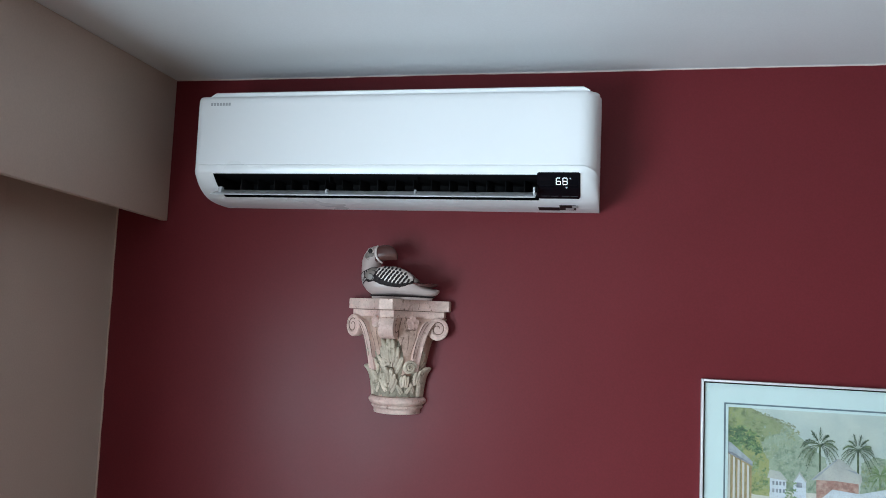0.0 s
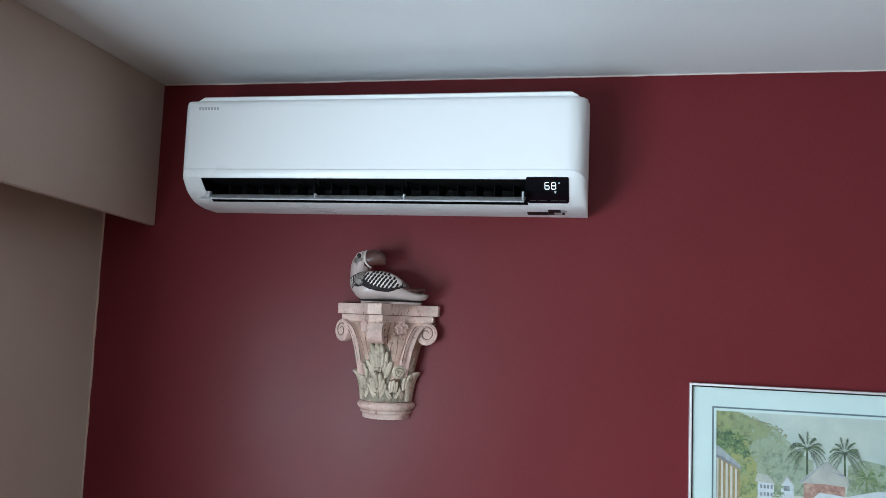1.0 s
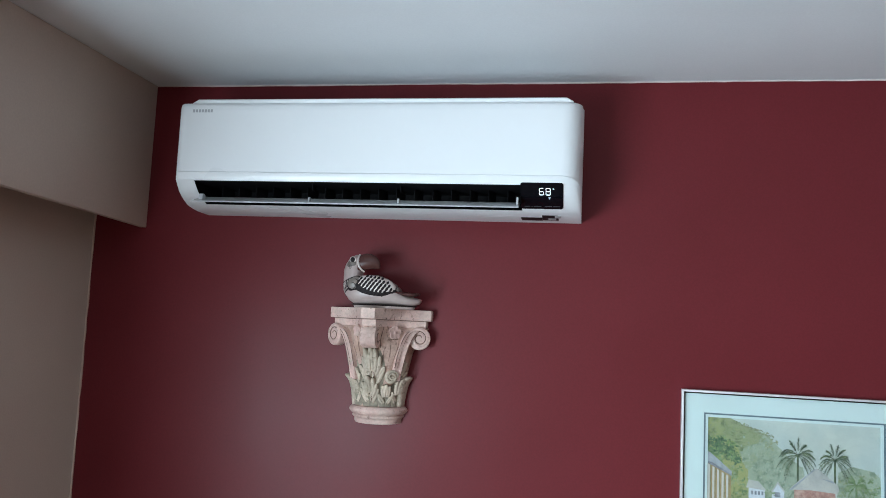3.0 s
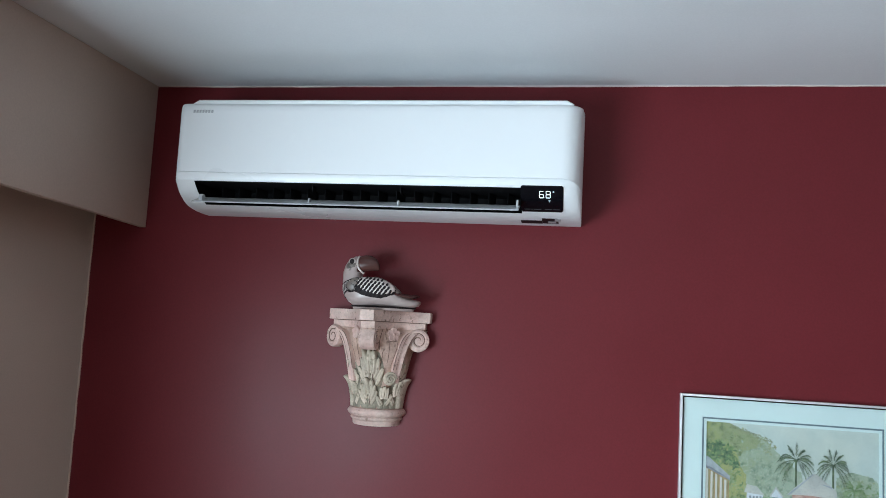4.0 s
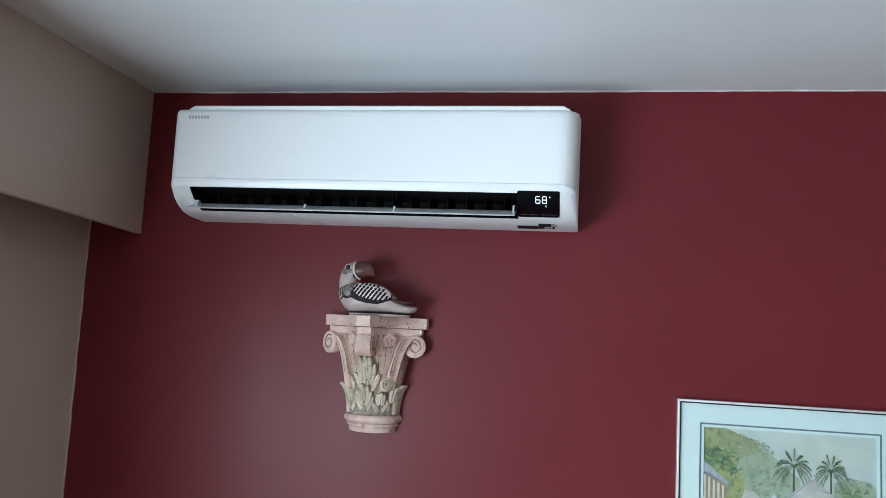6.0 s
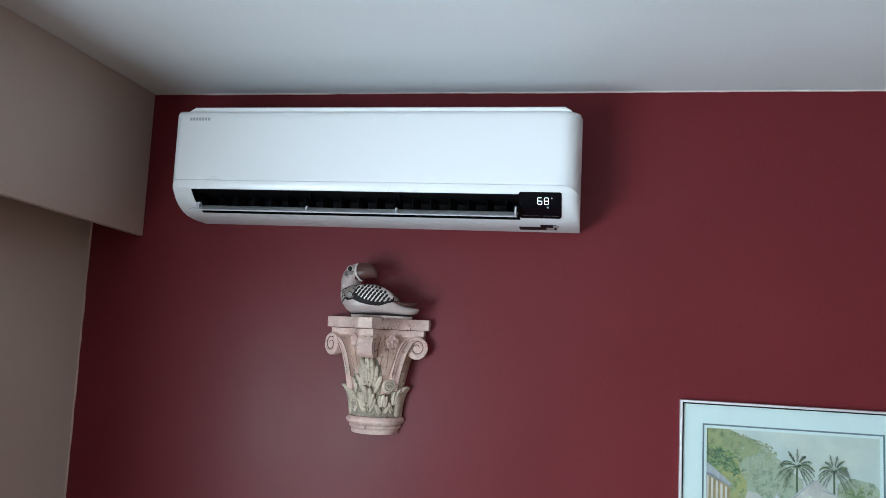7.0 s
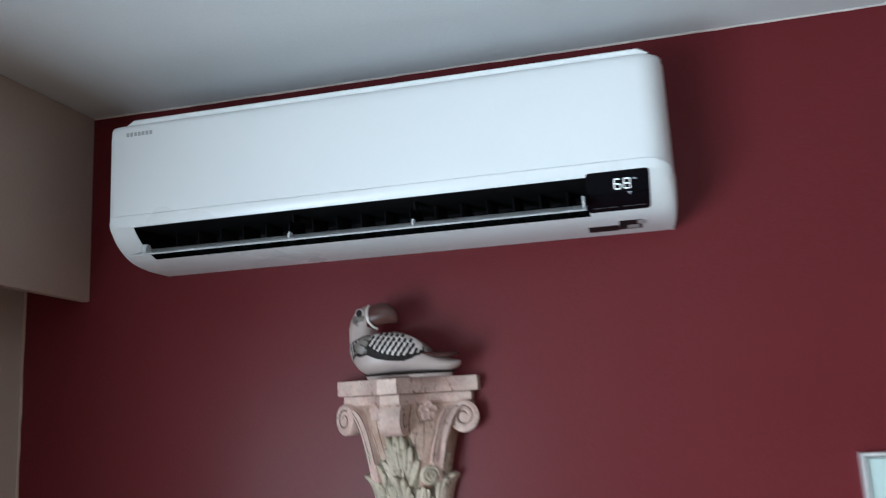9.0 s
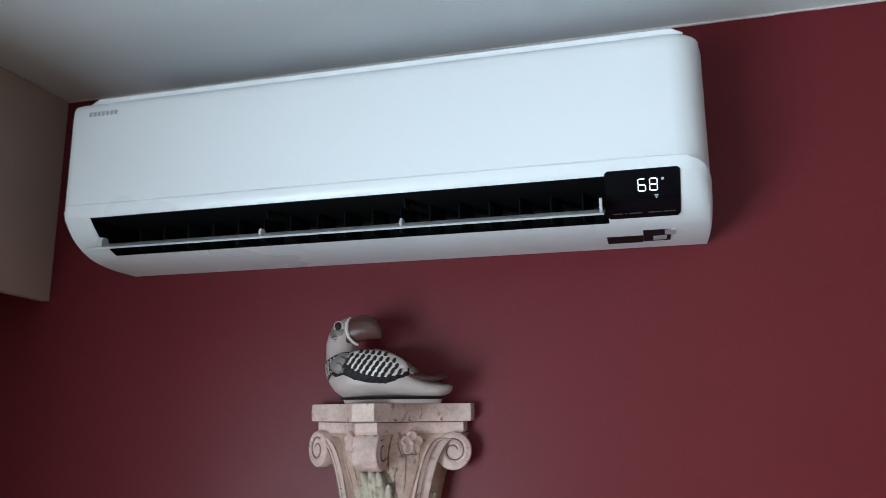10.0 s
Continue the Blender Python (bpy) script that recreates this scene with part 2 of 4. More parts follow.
ac = thing("air_conditioner", (CX, WALL, 2.045), "white wall-mounted split air conditioner with its louver open", "air conditioner")


def end_inset(e, r):
    return 0.0 if e >= r else r - math.sqrt(max(0.0, r * r - (r - e) ** 2))


def ac_columns(r, inner):
    ends = [r * f for f in (0.0, 0.03, 0.1, 0.22, 0.42, 0.7, 1.0)]
    return [AX0 + e for e in ends] + inner + [AX1 - e for e in reversed(ends)]


def belly(z):
    """Depth of the casing's front at height z."""
    for (d0, za), (d1, zb) in zip(CASE[4:12], CASE[5:12]):
        if za <= z <= zb:
            return d0 + (d1 - d0) * (z - za) / (zb - za)
    return CASE[11][0]


def ac_skin(bm, rows, cols, r, drop, skip=lambda i, j: False):
    """Skin over a side profile of (depth from wall, z) with ends rounded in plan; cols(i) gives the x of each column at row i."""
    vs = []
    for i, (d, z) in enumerate(rows):
        line = []
        for x in cols(i):
            e = min(x - AX0, AX1 - x)
            k = 3.0 if x < CX else 1.0        # the near-corner end is rounded more tightly
            dd = d - end_inset(e * k, r(i)) / k * min(1.0, max(0.0, d / 0.2))
            zd = drop(e * k, z)
            if zd < z:                        # what hangs lower keeps to the belly of the casing
                dd = min(dd, belly(zd) - end_inset(e * k, r(i)) / k)
            line.append(bm.verts.new((x, WALL - max(0.0005, dd), zd)))
        vs.append(line)
    for i in range(len(rows) - 1):
        for j in range(len(vs[0]) - 1):
            if not skip(i, j):
                bm.faces.new((vs[i][j], vs[i][j + 1], vs[i + 1][j + 1], vs[i + 1][j]))
    bm.faces.new([v[0] for v in vs])
    bm.faces.new([v[-1] for v in vs])
    return vs


END_R = 0.048                                 # how far the rounded ends reach in


def case_drop(e, z):
    """Round upper corners of the lower casing."""
    if z < 2.090 or z > 2.16:
        return z
    return 2.090 + (z - 2.090) * (1 - 0.74 * end_inset(e, END_R) / END_R)


def panel_drop(e, z):
    return z - 0.036 * end_inset(e, END_R) / END_R if z < 2.15 else z


# lower casing profile, from the wall along the underside and up the front
CASE = [(0.0, 2.0530), (0.045, 2.0532), (0.075, 2.0542), (0.105, 2.0575), (0.125, 2.0610), (0.138, 2.0645), (0.155, 2.0715), (0.172, 2.081),
        (0.187, 2.0915), (0.199, 2.104), (0.2095, 2.1168), (0.2135, 2.1225), (0.2135, 2.1388), (0.210, 2.1396), (0.200, 2.150), (0.200, 2.312),
        (0.190, 2.322), (0.0, 2.322)]
S0, S1 = 5, 10                                # slot rows
SLOT_R = 0.083


def case_cols(i):
    f = min(1.0, max(0.0, (i - S0) / (S1 - S0)))
    left = -0.774 - 0.003 * f
    inner = [left] + [-0.6, -0.35, -0.1] + [SLOT_R] + [0.13, 0.165]
    return ac_columns(END_R, inner)


n_end = 7
bm = bmesh.new()
case_vs = ac_skin(bm, CASE, case_cols, lambda i: 0.022 + 0.018 * max(0.0, min(1.0, (i - 5) / 6)) if i < 13 else END_R * 1.15, case_drop, lambda i, j: S0 <= i < S1 and n_end <= j < n_end + 4)
slot_edge = [[v.co.copy() for v in line[n_end:n_end + 5]] for line in case_vs[S0:S1 + 1]]
part("casing", bm, WHITE, ac)

# front panel: flat sheet with rounded ends and top edge
PANEL = [(0.2005, 2.1400), (0.2115, 2.1400), (0.2132, 2.1415), (0.2135, 2.16), (0.2135, 2.25), (0.2135, 2.30), (0.2125, 2.314), (0.209, 2.3215), (0.203, 2.3255), (0.192, 2.327),
         (0.15, 2.327), (0.15, 2.323), (0.0, 2.323)]
bm = bmesh.new()
ac_skin(bm, PANEL, lambda i: ac_columns(END_R, [-0.6, -0.35, -0.1, 0.13]), lambda i: END_R, panel_drop)
for v in bm.verts:
    v.co.x -= 0.0035 * max(0.0, v.co.x - CX) / (AX1 - CX)      # ends just short of the casing
part("front_panel", bm, WHITE, ac, "plain white front panel")

# raised rim of the air inlet on top
bm = bmesh.new()
loft(bm, [[(x, WALL - d, z) for d, z in ((0.02, 2.3275), (0.199, 2.3262), (0.2005, zt - 0.003), (0.197, zt), (0.02, zt))]
          for x, zt in ((-0.803, 2.329), (-0.787, 2.3385), (0.186, 2.3385), (0.203, 2.329))])
part("inlet_rim", bm, WHITE, ac)

# dark air outlet behind the slot
bm = bmesh.new()
front = [[p + Vector((0, 0.0015, 0)) for p in row] for row in slot_edge]
back = [[Vector((p.x, WALL - 0.05, 2.064 + (k / (S1 - S0)) * 0.050)) for p in row] for k, row in enumerate(slot_edge)]
for a, b in ((front[0], back[0]), (front[-1], back[-1])):
    loft(bm, [a, b], cap=False, closed=False)
for k in (0, -1):
    loft(bm, [[r[k] for r in front], [r[k] for r in back]], cap=False, closed=False)
loft(bm, back, cap=False, closed=False)
part("air_outlet", bm, BLACK_PL, ac, "black inside of the air outlet")
for k in range(17):
    x = -0.725 + k * 0.0485
    bm = bmesh.new()
    box(bm, -0.0011, 0.0011, -0.026, 0.026, -0.021, 0.021, bevel=0.001, seg=1)
    bmesh.ops.transform(bm, matrix=Matrix.Translation((x, WALL - 0.110, 2.094)) @ Matrix.Rotation(radians(-14), 4, "Z"), verts=bm.verts)
    part("vane", bm, VANE, ac)
for x in (-0.46, -0.225):
    part("divider", boxed(x - 0.0006, x + 0.0006, WALL - 0.180, WALL - 0.150, 2.100, 2.119, bevel=0.0003, seg=1), VANE, ac)

# open louver blade, with its carrying tabs
bm = bmesh.new()
blade = [(0.2165, 2.0590), (0.2175, 2.0605), (0.2165, 2.0622), (0.190, 2.0724), (0.168, 2.0800), (0.167, 2.0775), (0.190, 2.0692)]
loft(bm, [[(x, WALL - d + s, z) for d, z in blade] for x, s in ((-0.779, 0.004), (-0.772, 0.0), (0.074, 0.0), (0.079, 0.002))])
louver = part("louver", bm, GREY_PL, ac, "narrow light grey open louver blade")
for x, w, h in ((-0.757, 0.010, 0.017), (-0.459, 0.0035, 0.013), (-0.224, 0.0035, 0.013), (0.0745, 0.004, 0.022)):
    bm = bmesh.new()
    prof = [(0.205, 2.063), (0.205, 2.066 + h * 0.6), (0.201, 2.066 + h), (0.192, 2.066 + h), (0.184, 2.071)]
    loft(bm, [[(x - w / 2, WALL - d, z) for d, z in prof], [(x + w / 2, WALL - d, z) for d, z in prof]])
    part("tab", bm, GREY_PL, louver)


def on_case(x, z, lift):
    """Place on the lower casing front at height z, lifted off it."""
    for (d0, za), (d1, zb) in zip(CASE[1:13], CASE[2:13]):
        if za <= z <= zb:
            f = (z - za) / (zb - za)
            nrm = Vector((0, -(zb - za), -(d1 - d0))).normalized()
            return Vector((x, WALL - (d0 + (d1 - d0) * f), z)) + nrm * lift
    return Vector((x, WALL - 0.2135, z)) + Vector((0, -lift, 0))


def plate(bm, x0, x1, za, zb, lift, rows=8, thick=0.001, mat=0, round_=0.0, slant=0.0):
    """Thin plate laid on the curved casing."""
    rings = []
    for k in range(rows + 1):
        z = za + (zb - za) * k / rows
        cut = 0.0
        if round_:
            e = min(z - za, zb - z)
            cut = end_inset(e, round_)
        a, b = x0 + cut + slant * (z - za), x1 - cut + slant * (z - za)
        rings.append([on_case(a, z, lift), on_case(b, z, lift), on_case(b, z, lift - thick), on_case(a, z, lift - thick)])
    loft(bm, rings, mat=mat)
    return bm


display = part("display", plate(bmesh.new(), 0.0815, 0.1850, 2.0690, 2.1225, 0.0016, rows=22, round_=0.004), SCREEN, ac, "glossy black display panel")


def digit(segments, x, z, w, h, lean=0.0):
    """Seven-segment numeral from mitred bars."""
    bm = bmesh.new()
    t, g = 0.0013, 0.0004
    half = h / 2
    for s in segments:
        if s in "adg":
            zz = {"a": z + h, "g": z + half, "d": z}[s]
            plate(bm, x + g + t * 0.4, x + w - g - t * 0.4, zz - t / 2, zz + t / 2, 0.0023, rows=2, thick=0.0005)
        else:
            xx = x if s in "ef" else x + w
            zb = z if s in "ec" else z + half
            plate(bm, xx - t / 2, xx + t / 2, zb + g, zb + half - g, 0.0023, rows=4, thick=0.0005)
    return bm


part("digit", digit("afedcg", 0.1274, 2.0970, 0.0102, 0.0138), LED, display, "lit white numeral 6")
part("digit", digit("abcdefg", 0.1434, 2.0970, 0.0102, 0.0138), LED, display, "lit white numeral 8")
bm = bmesh.new()
for a in range(8):
    u = a * math.pi / 4
    plate(bm, 0.1612 + 0.0013 * math.cos(u) - 0.0006, 0.1612 + 0.0013 * math.cos(u) + 0.0006, 2.1098 + 0.0010 * math.sin(u) - 0.0006,
          2.1098 + 0.0010 * math.sin(u) + 0.0006, 0.0023, rows=1, thick=0.0005)
part("degree_mark", bm, LED_DIM, display)
bm = bmesh.new()
plate(bm, 0.1492, 0.1548, 2.0912, 2.0921, 0.0023, rows=1, thick=0.0005)
plate(bm, 0.1503, 0.1537, 2.0898, 2.0907, 0.0023, rows=1, thick=0.0005)
plate(bm, 0.1513, 0.1527, 2.0884, 2.0893, 0.0023, rows=1, thick=0.0005)
part("status_icon", bm, LED_DIM, display)
bm = bmesh.new()
for a, b in ((0.090, 0.104), (0.107, 0.110), (0.113, 0.131), (0.140, 0.158), (0.161, 0.178)):
    plate(bm, a, b, 2.0735, 2.0744, 0.0021, rows=1, thick=0.0004)
part("touch_mark", bm, MARK, display)

# brand mark as plain grey blocks
bm = bmesh.new()
for k in range(7):
    x = -0.793 + k * 0.0084
    box(bm, x, x + 0.0058, WALL - 0.2140, WALL - 0.2130, 2.2985, 2.3065)
part("brand_mark", bm, LOGO, ac, "small plain grey printed blocks")


def under_plate(x0, x1, da, db, lift=0.0008):
    """Thin sticker on the underside."""
    def low(d):
        for (d0, za), (d1, zb) in zip(CASE, CASE[1:]):
            if d0 <= d <= d1:
                return za + (zb - za) * (d - d0) / (d1 - d0)
        return 2.05
    bm = bmesh.new()
    rings = []
    for k in range(7):
        d = da + (db - da) * k / 6
        z = low(d)
        rings.append([(x0, WALL - d, z - lift), (x1, WALL - d, z - lift), (x1, WALL - d, z + 0.0002), (x0, WALL - d, z + 0.0002)])
    loft(bm, rings)
    return bm


part("sticker", under_plate(0.076, 0.1305, 0.046, 0.084), STICK_D, ac, "dark red sticker strip")
part("sticker", under_plate(0.131, 0.172, 0.051, 0.107), STICK_D, ac, "dark red sticker")
part("sticker", under_plate(0.146, 0.166, 0.059, 0.080, 0.0014), STICK_L, ac, "small silver sticker")
part("sticker", under_plate(0.163, 0.178, 0.085, 0.106, 0.0014), STICK_L, ac, "small silver sticker")

# ---- the carved wall bracket ----
BX = -0.297
br = thing("wall_bracket", (BX, WALL, 1.498), "pink and greenish cast stone capital used as a wall bracket", "wall bracket")


def half_ring(r, z, n=25, depth=1.0, cx=BX):
    return [(cx + r * math.sin(a), WALL - max(0.0005, depth * r * math.cos(a)), z) for a in
            [math.pi * (k / (n - 1) - 0.5) for k in range(n)]]


def half_turned(profile, depth=1.0):
    bm = bmesh.new()
    loft(bm, [half_ring(r, z, depth=depth) for r, z in profile])
    return bm


def round_profile(r, z0, z1, bulge, n=7):
    return [(r + bulge * math.sin(math.pi * k / (n - 1)), z0 + (z1 - z0) * k / (n - 1)) for k in range(n)]


part("foot", half_turned([(0.058, 1.4985), (0.063, 1.4995), (0.0645, 1.503), (0.0645, 1.5095), (0.066, 1.512)]), STONE, br)
part("ring", half_turned(round_profile(0.0665, 1.5125, 1.5235, 0.0045)), STONE, br)
part("ring", half_turned(round_profile(0.0725, 1.5240, 1.5440, 0.0075)), STONE, br)
BELL = [(0.066, 1.5445), (0.067, 1.57), (0.070, 1.60), (0.075, 1.63), (0.081, 1.66), (0.088, 1.69), (0.096, 1.72), (0.104, 1.745), (0.110, 1.7655)]


def bell_r(z):
    for (r0, za), (r1, zb) in zip(BELL, BELL[1:]):
        if za <= z <= zb:
            return r0 + (r1 - r0) * (z - za) / (zb - za)
    return BELL[0][0] if z < BELL[0][1] else BELL[-1][0]


def abacus_outline(w, front_y, grow=0.0):
    """Plan with a blunt front corner and two hollow sides."""
    fx, wr_ = -0.301, w - 0.0045
    left, right = [], []
    for k in range(9):
        f = k / 8
        sag = 0.020 * math.sin(math.pi * f)
        left.append((BX - w + (fx - 0.018 - (BX - w)) * f + sag * 0.55, WALL - 0.028 + (front_y - WALL + 0.028) * f + sag))
        right.append((BX + wr_ + (fx + 0.018 - (BX + wr_)) * f - sag * 0.55, WALL - 0.028 + (front_y - WALL + 0.028) * f + sag))
    return [(BX - w, WALL - 0.0005)] + left + right[::-1] + [(BX + wr_, WALL - 0.0005)]


def slab(outline_fn, levels):
    bm = bmesh.new()
    loft(bm, [[(x, y, z) for x, y in outline_fn(s)] for s, z in levels])
    return bm


part("abacus", slab(lambda s: abacus_outline(0.1425 + s, 1.832 - s), [(-0.002, 1.7755), (0.0, 1.7770), (0.0006, 1.79), (0.0, 1.8022), (-0.0015, 1.8038)]), STONE, br,
     "plain slab with hollow sides and a blunt corner")
part("necking", slab(lambda s: abacus_outline(0.130 + s, 1.846 - s), [(-0.006, 1.7550), (0.0, 1.7600), (0.0, 1.7748)]), STONE, br)


CROWN = abacus_outline(0.128, 1.850)


def crown_r(theta):
    """Reach of the slab's plan from the wall's foot point in the direction theta."""
    dx, dy = math.sin(theta), -math.cos(theta)
    best = 0.0
    for (xa, ya), (xb, yb) in zip(CROWN, CROWN[1:]):
        ex, ey = xb - xa, yb - ya
        det = ex * dy - ey * dx
        if abs(det) < 1e-9:
            continue
        t = (ex * (ya - WALL) - ey * (xa - BX)) / det
        u = (dx * (ya - WALL) - dy * (xa - BX)) / det
        if -0.001 <= u <= 1.001 and t > best:
            best = t
    return best or 0.128


def surface(theta, z, lift):
    """Place on the bell, lifted off it."""
    r = bell_r(z)
    f = max(0.0, (z - 1.690) / 0.066)
    if f > 0:
        r += (crown_r(theta) - r) * min(1.0, f) ** 1.4
    r += lift
    return Vector((BX + r * math.sin(theta), min(WALL - 0.0006, WALL - r * math.cos(theta)), z))


bm = bmesh.new()
loft(bm, [[surface(math.pi * (k / 48 - 0.5) * 0.999, z, 0.0) for k in range(49)] for z in [1.5445 + 0.2115 * q / 40 for q in range(41)]])
part("bell", bm, STONE_B, br, "brown bell behind the carving")


def place_on_face(c, yaw):
    return Matrix.Translation(c) @ Matrix.Rotation(radians(yaw), 4, "Z")


def volute(c, yaw, r, thick, hand, tall=1.0, grooved=True):
    """Scroll: rounded drum whose flat face looks along local -y, with one spiral groove in it."""
    m = place_on_face(c, yaw) @ Matrix.Diagonal((1, 1, tall, 1))
    bm = bmesh.new()
    n = 36
    rings = []
    for rr, yy in ((0.90, thick / 2), (1.0, thick / 2 - 0.003), (1.0, -thick / 2 + 0.003), (0.95, -thick / 2 + 0.0006), (0.86, -thick / 2), (0.40, -thick / 2 + 0.0008), (0.05, -thick / 2 - 0.0010)):
        rings.append([m @ Vector((r * rr * math.cos(2 * math.pi * k / n), yy, r * rr * math.sin(2 * math.pi * k / n))) for k in range(n)])
    loft(bm, rings)
    drum = part("volute", bm, STONE, br, "spiral scroll")
    if not grooved:
        return drum
    pts, ridge_pts = [], []
    for k in range(44):
        f = k / 43
        a = math.pi / 2 + hand * (f * 2 * math.pi * 1.28 - 0.5)
        q = r * (0.66 - 0.44 * f)
        pts.append(m @ Vector((q * math.cos(a), -thick / 2 - 0.0002, q * math.sin(a))))
        q = r * (0.82 - 0.44 * f)
        ridge_pts.append(m @ Vector((q * math.cos(a), -thick / 2 + 0.0022, q * math.sin(a))))
    part("spiral_groove", tube(bmesh.new(), pts, lambda f: 0.0013 - 0.0004 * f, n=6), STAIN, drum)
    part("spiral_band", tube(bmesh.new(), ridge_pts, lambda f: 0.0046 - 0.0014 * f, n=8), STONE, drum)
    return drum


def stalk(points, w0, w1):
    bm = bmesh.new()
    rings = []
    k = len(points)
    for i, p in enumerate(points):
        f = i / (k - 1)
        w = w0 + (w1 - w0) * f
        p = Vector(p)
        rings.append([p + Vector((w * math.cos(a), 0.55 * w * math.sin(a) - 0.25 * w, 0)) for a in [2 * math.pi * q / 10 for q in range(10)]])
    loft(bm, rings)
    return bm


def sweep(a, b, c, n=12):
    a, b, c = Vector(a), Vector(b), Vector(c)
    return [a * (1 - t) ** 2 + b * 2 * t * (1 - t) + c * t * t for t in [i / (n - 1) for i in range(n)]]


volute((-0.4165, 1.952, 1.7300), -34, 0.0285, 0.026, 1, tall=1.06)
volute((-0.1880, 1.952, 1.7285), 12, 0.0295, 0.026, -1, tall=1.03)
volute((-0.301, 1.868, 1.7300), 88, 0.0300, 0.042, -1)


def ribbon(points, across, w0, w1, thick):
    """Broad band along points, hollow between its raised edges."""
    bm = bmesh.new()
    rings = []
    k = len(points)
    across = Vector(across).normalized()
    front = across.cross(Vector((0, 0, 1))).normalized()
    if front.y > 0:
        front = -front
    for i, p in enumerate(points):
        f = i / (k - 1)
        w = w0 + (w1 - w0) * f
        ring = []
        for j in range(13):
            u = 2 * j / 12 - 1
            ring.append(Vector(p) + across * (w * u) + front * (thick * (0.55 + 0.45 * u * u) * (1 - 0.45 * u ** 8)))
        for u in (1, -1):
            ring.append(Vector(p) + across * (w * u) - front * 0.012)
        rings.append(ring)
    loft(bm, rings)
    return bm


for s, tx in ((-1, -0.4120), (1, -0.1930)):
    # broad bands that sweep from the top of each side scroll down the bell
    pts = sweep((tx, 1.940, 1.748), (BX + s * 0.076, 1.912, 1.752), (BX + s * 0.057, 1.918, 1.615), 16)
    part("stalk", ribbon(pts, (1, s * 0.75, 0), 0.0150, 0.0115, 0.0060), STONE, br, "broad hollow band")
    across = Vector((1, s * 0.75, 0)).normalized()
    front = Vector((s * 0.75, -1, 0)).normalized()
    for side, reach in ((-1, 0.96), (1, 0.96), (-1, 0.30)):
        line = [p + across * (side * reach * (0.0150 - 0.0035 * k / 15)) + front * 0.0048 for k, p in enumerate(pts)][2:-2]
        part("groove", tube(bmesh.new(), line, lambda f, q=reach: (0.0004 + 0.0006 * abs(math.sin(5 * f))) * (1.0 if q > 0.5 else 0.6), n=5), STAIN, br)
part("stalk", stalk(sweep((-0.297, 1.868, 1.762), (-0.301, 1.870, 1.725), (-0.300, 1.902, 1.695)), 0.021, 0.015), STONE, br, "smooth swelling under the corner of the slab")


def hook(bm, theta, z0, h, width, curl):
    """Smooth side leaf: hugs the bell, then rolls outward into a blunt, drooping tip."""
    rings, n, k = [], 10, 15
    for i in range(k):
        t = i / (k - 1)
        zz = z0 + h * (1.14 * t - 0.24 * t ** 5)
        c = surface(theta, zz, 0.001 + curl * t ** 3.2)
        w = width * (0.80 + 0.20 * math.sin(math.pi * t)) * math.sqrt(max(0.06, 1 - max(0.0, (t - 0.80) / 0.20) ** 2))
        e1 = Vector((math.cos(theta), math.sin(theta), 0))
        nrm = Vector((math.sin(theta), -math.cos(theta), 0))
        up = Vector((0, 0, 1))
        lean = nrm * math.cos(0.9 * t ** 3) - up * math.sin(0.9 * t ** 3)
        rings.append([c + e1 * (w * math.cos(a)) + lean * (0.50 * w * math.sin(a)) for a in [2 * math.pi * q / n for q in range(n)]])
    loft(bm, rings)


def lobe_height(x, y, lobe):
    """Height of one raised lobe over the bell at arc x and rise y; lobe: foot x, foot y, lean, length, half width, height."""
    lx, ly, lean, length, wide, high = lobe
    dx, dy = x - lx, y - ly
    t = (dx * math.sin(lean) + dy * math.cos(lean)) / length
    d = dx * math.cos(lean) - dy * math.sin(lean)
    d += 0.10 * length * math.copysign(1.0, lean) * t * t if abs(lean) > 0.05 else 0.0      # tips bend upright
    if t < 0.12 or t > 1.0:
        return -1.0
    w = wide * max(0.05, math.sin(math.pi * (0.22 + 0.72 * max(0.0, t)))) ** 0.6
    if t > 0.9:
        w *= math.sqrt(max(0.0, 1 - ((t - 0.9) / 0.1) ** 2))
    q = abs(d) / max(w, 1e-5)
    if q >= 1:
        return -1.0
    return high * (0.50 + 0.50 * t) * (1 - q ** 2.6) ** 0.55 - 0.0022 * math.exp(-(d / 0.0014) ** 2) * (1 - t)


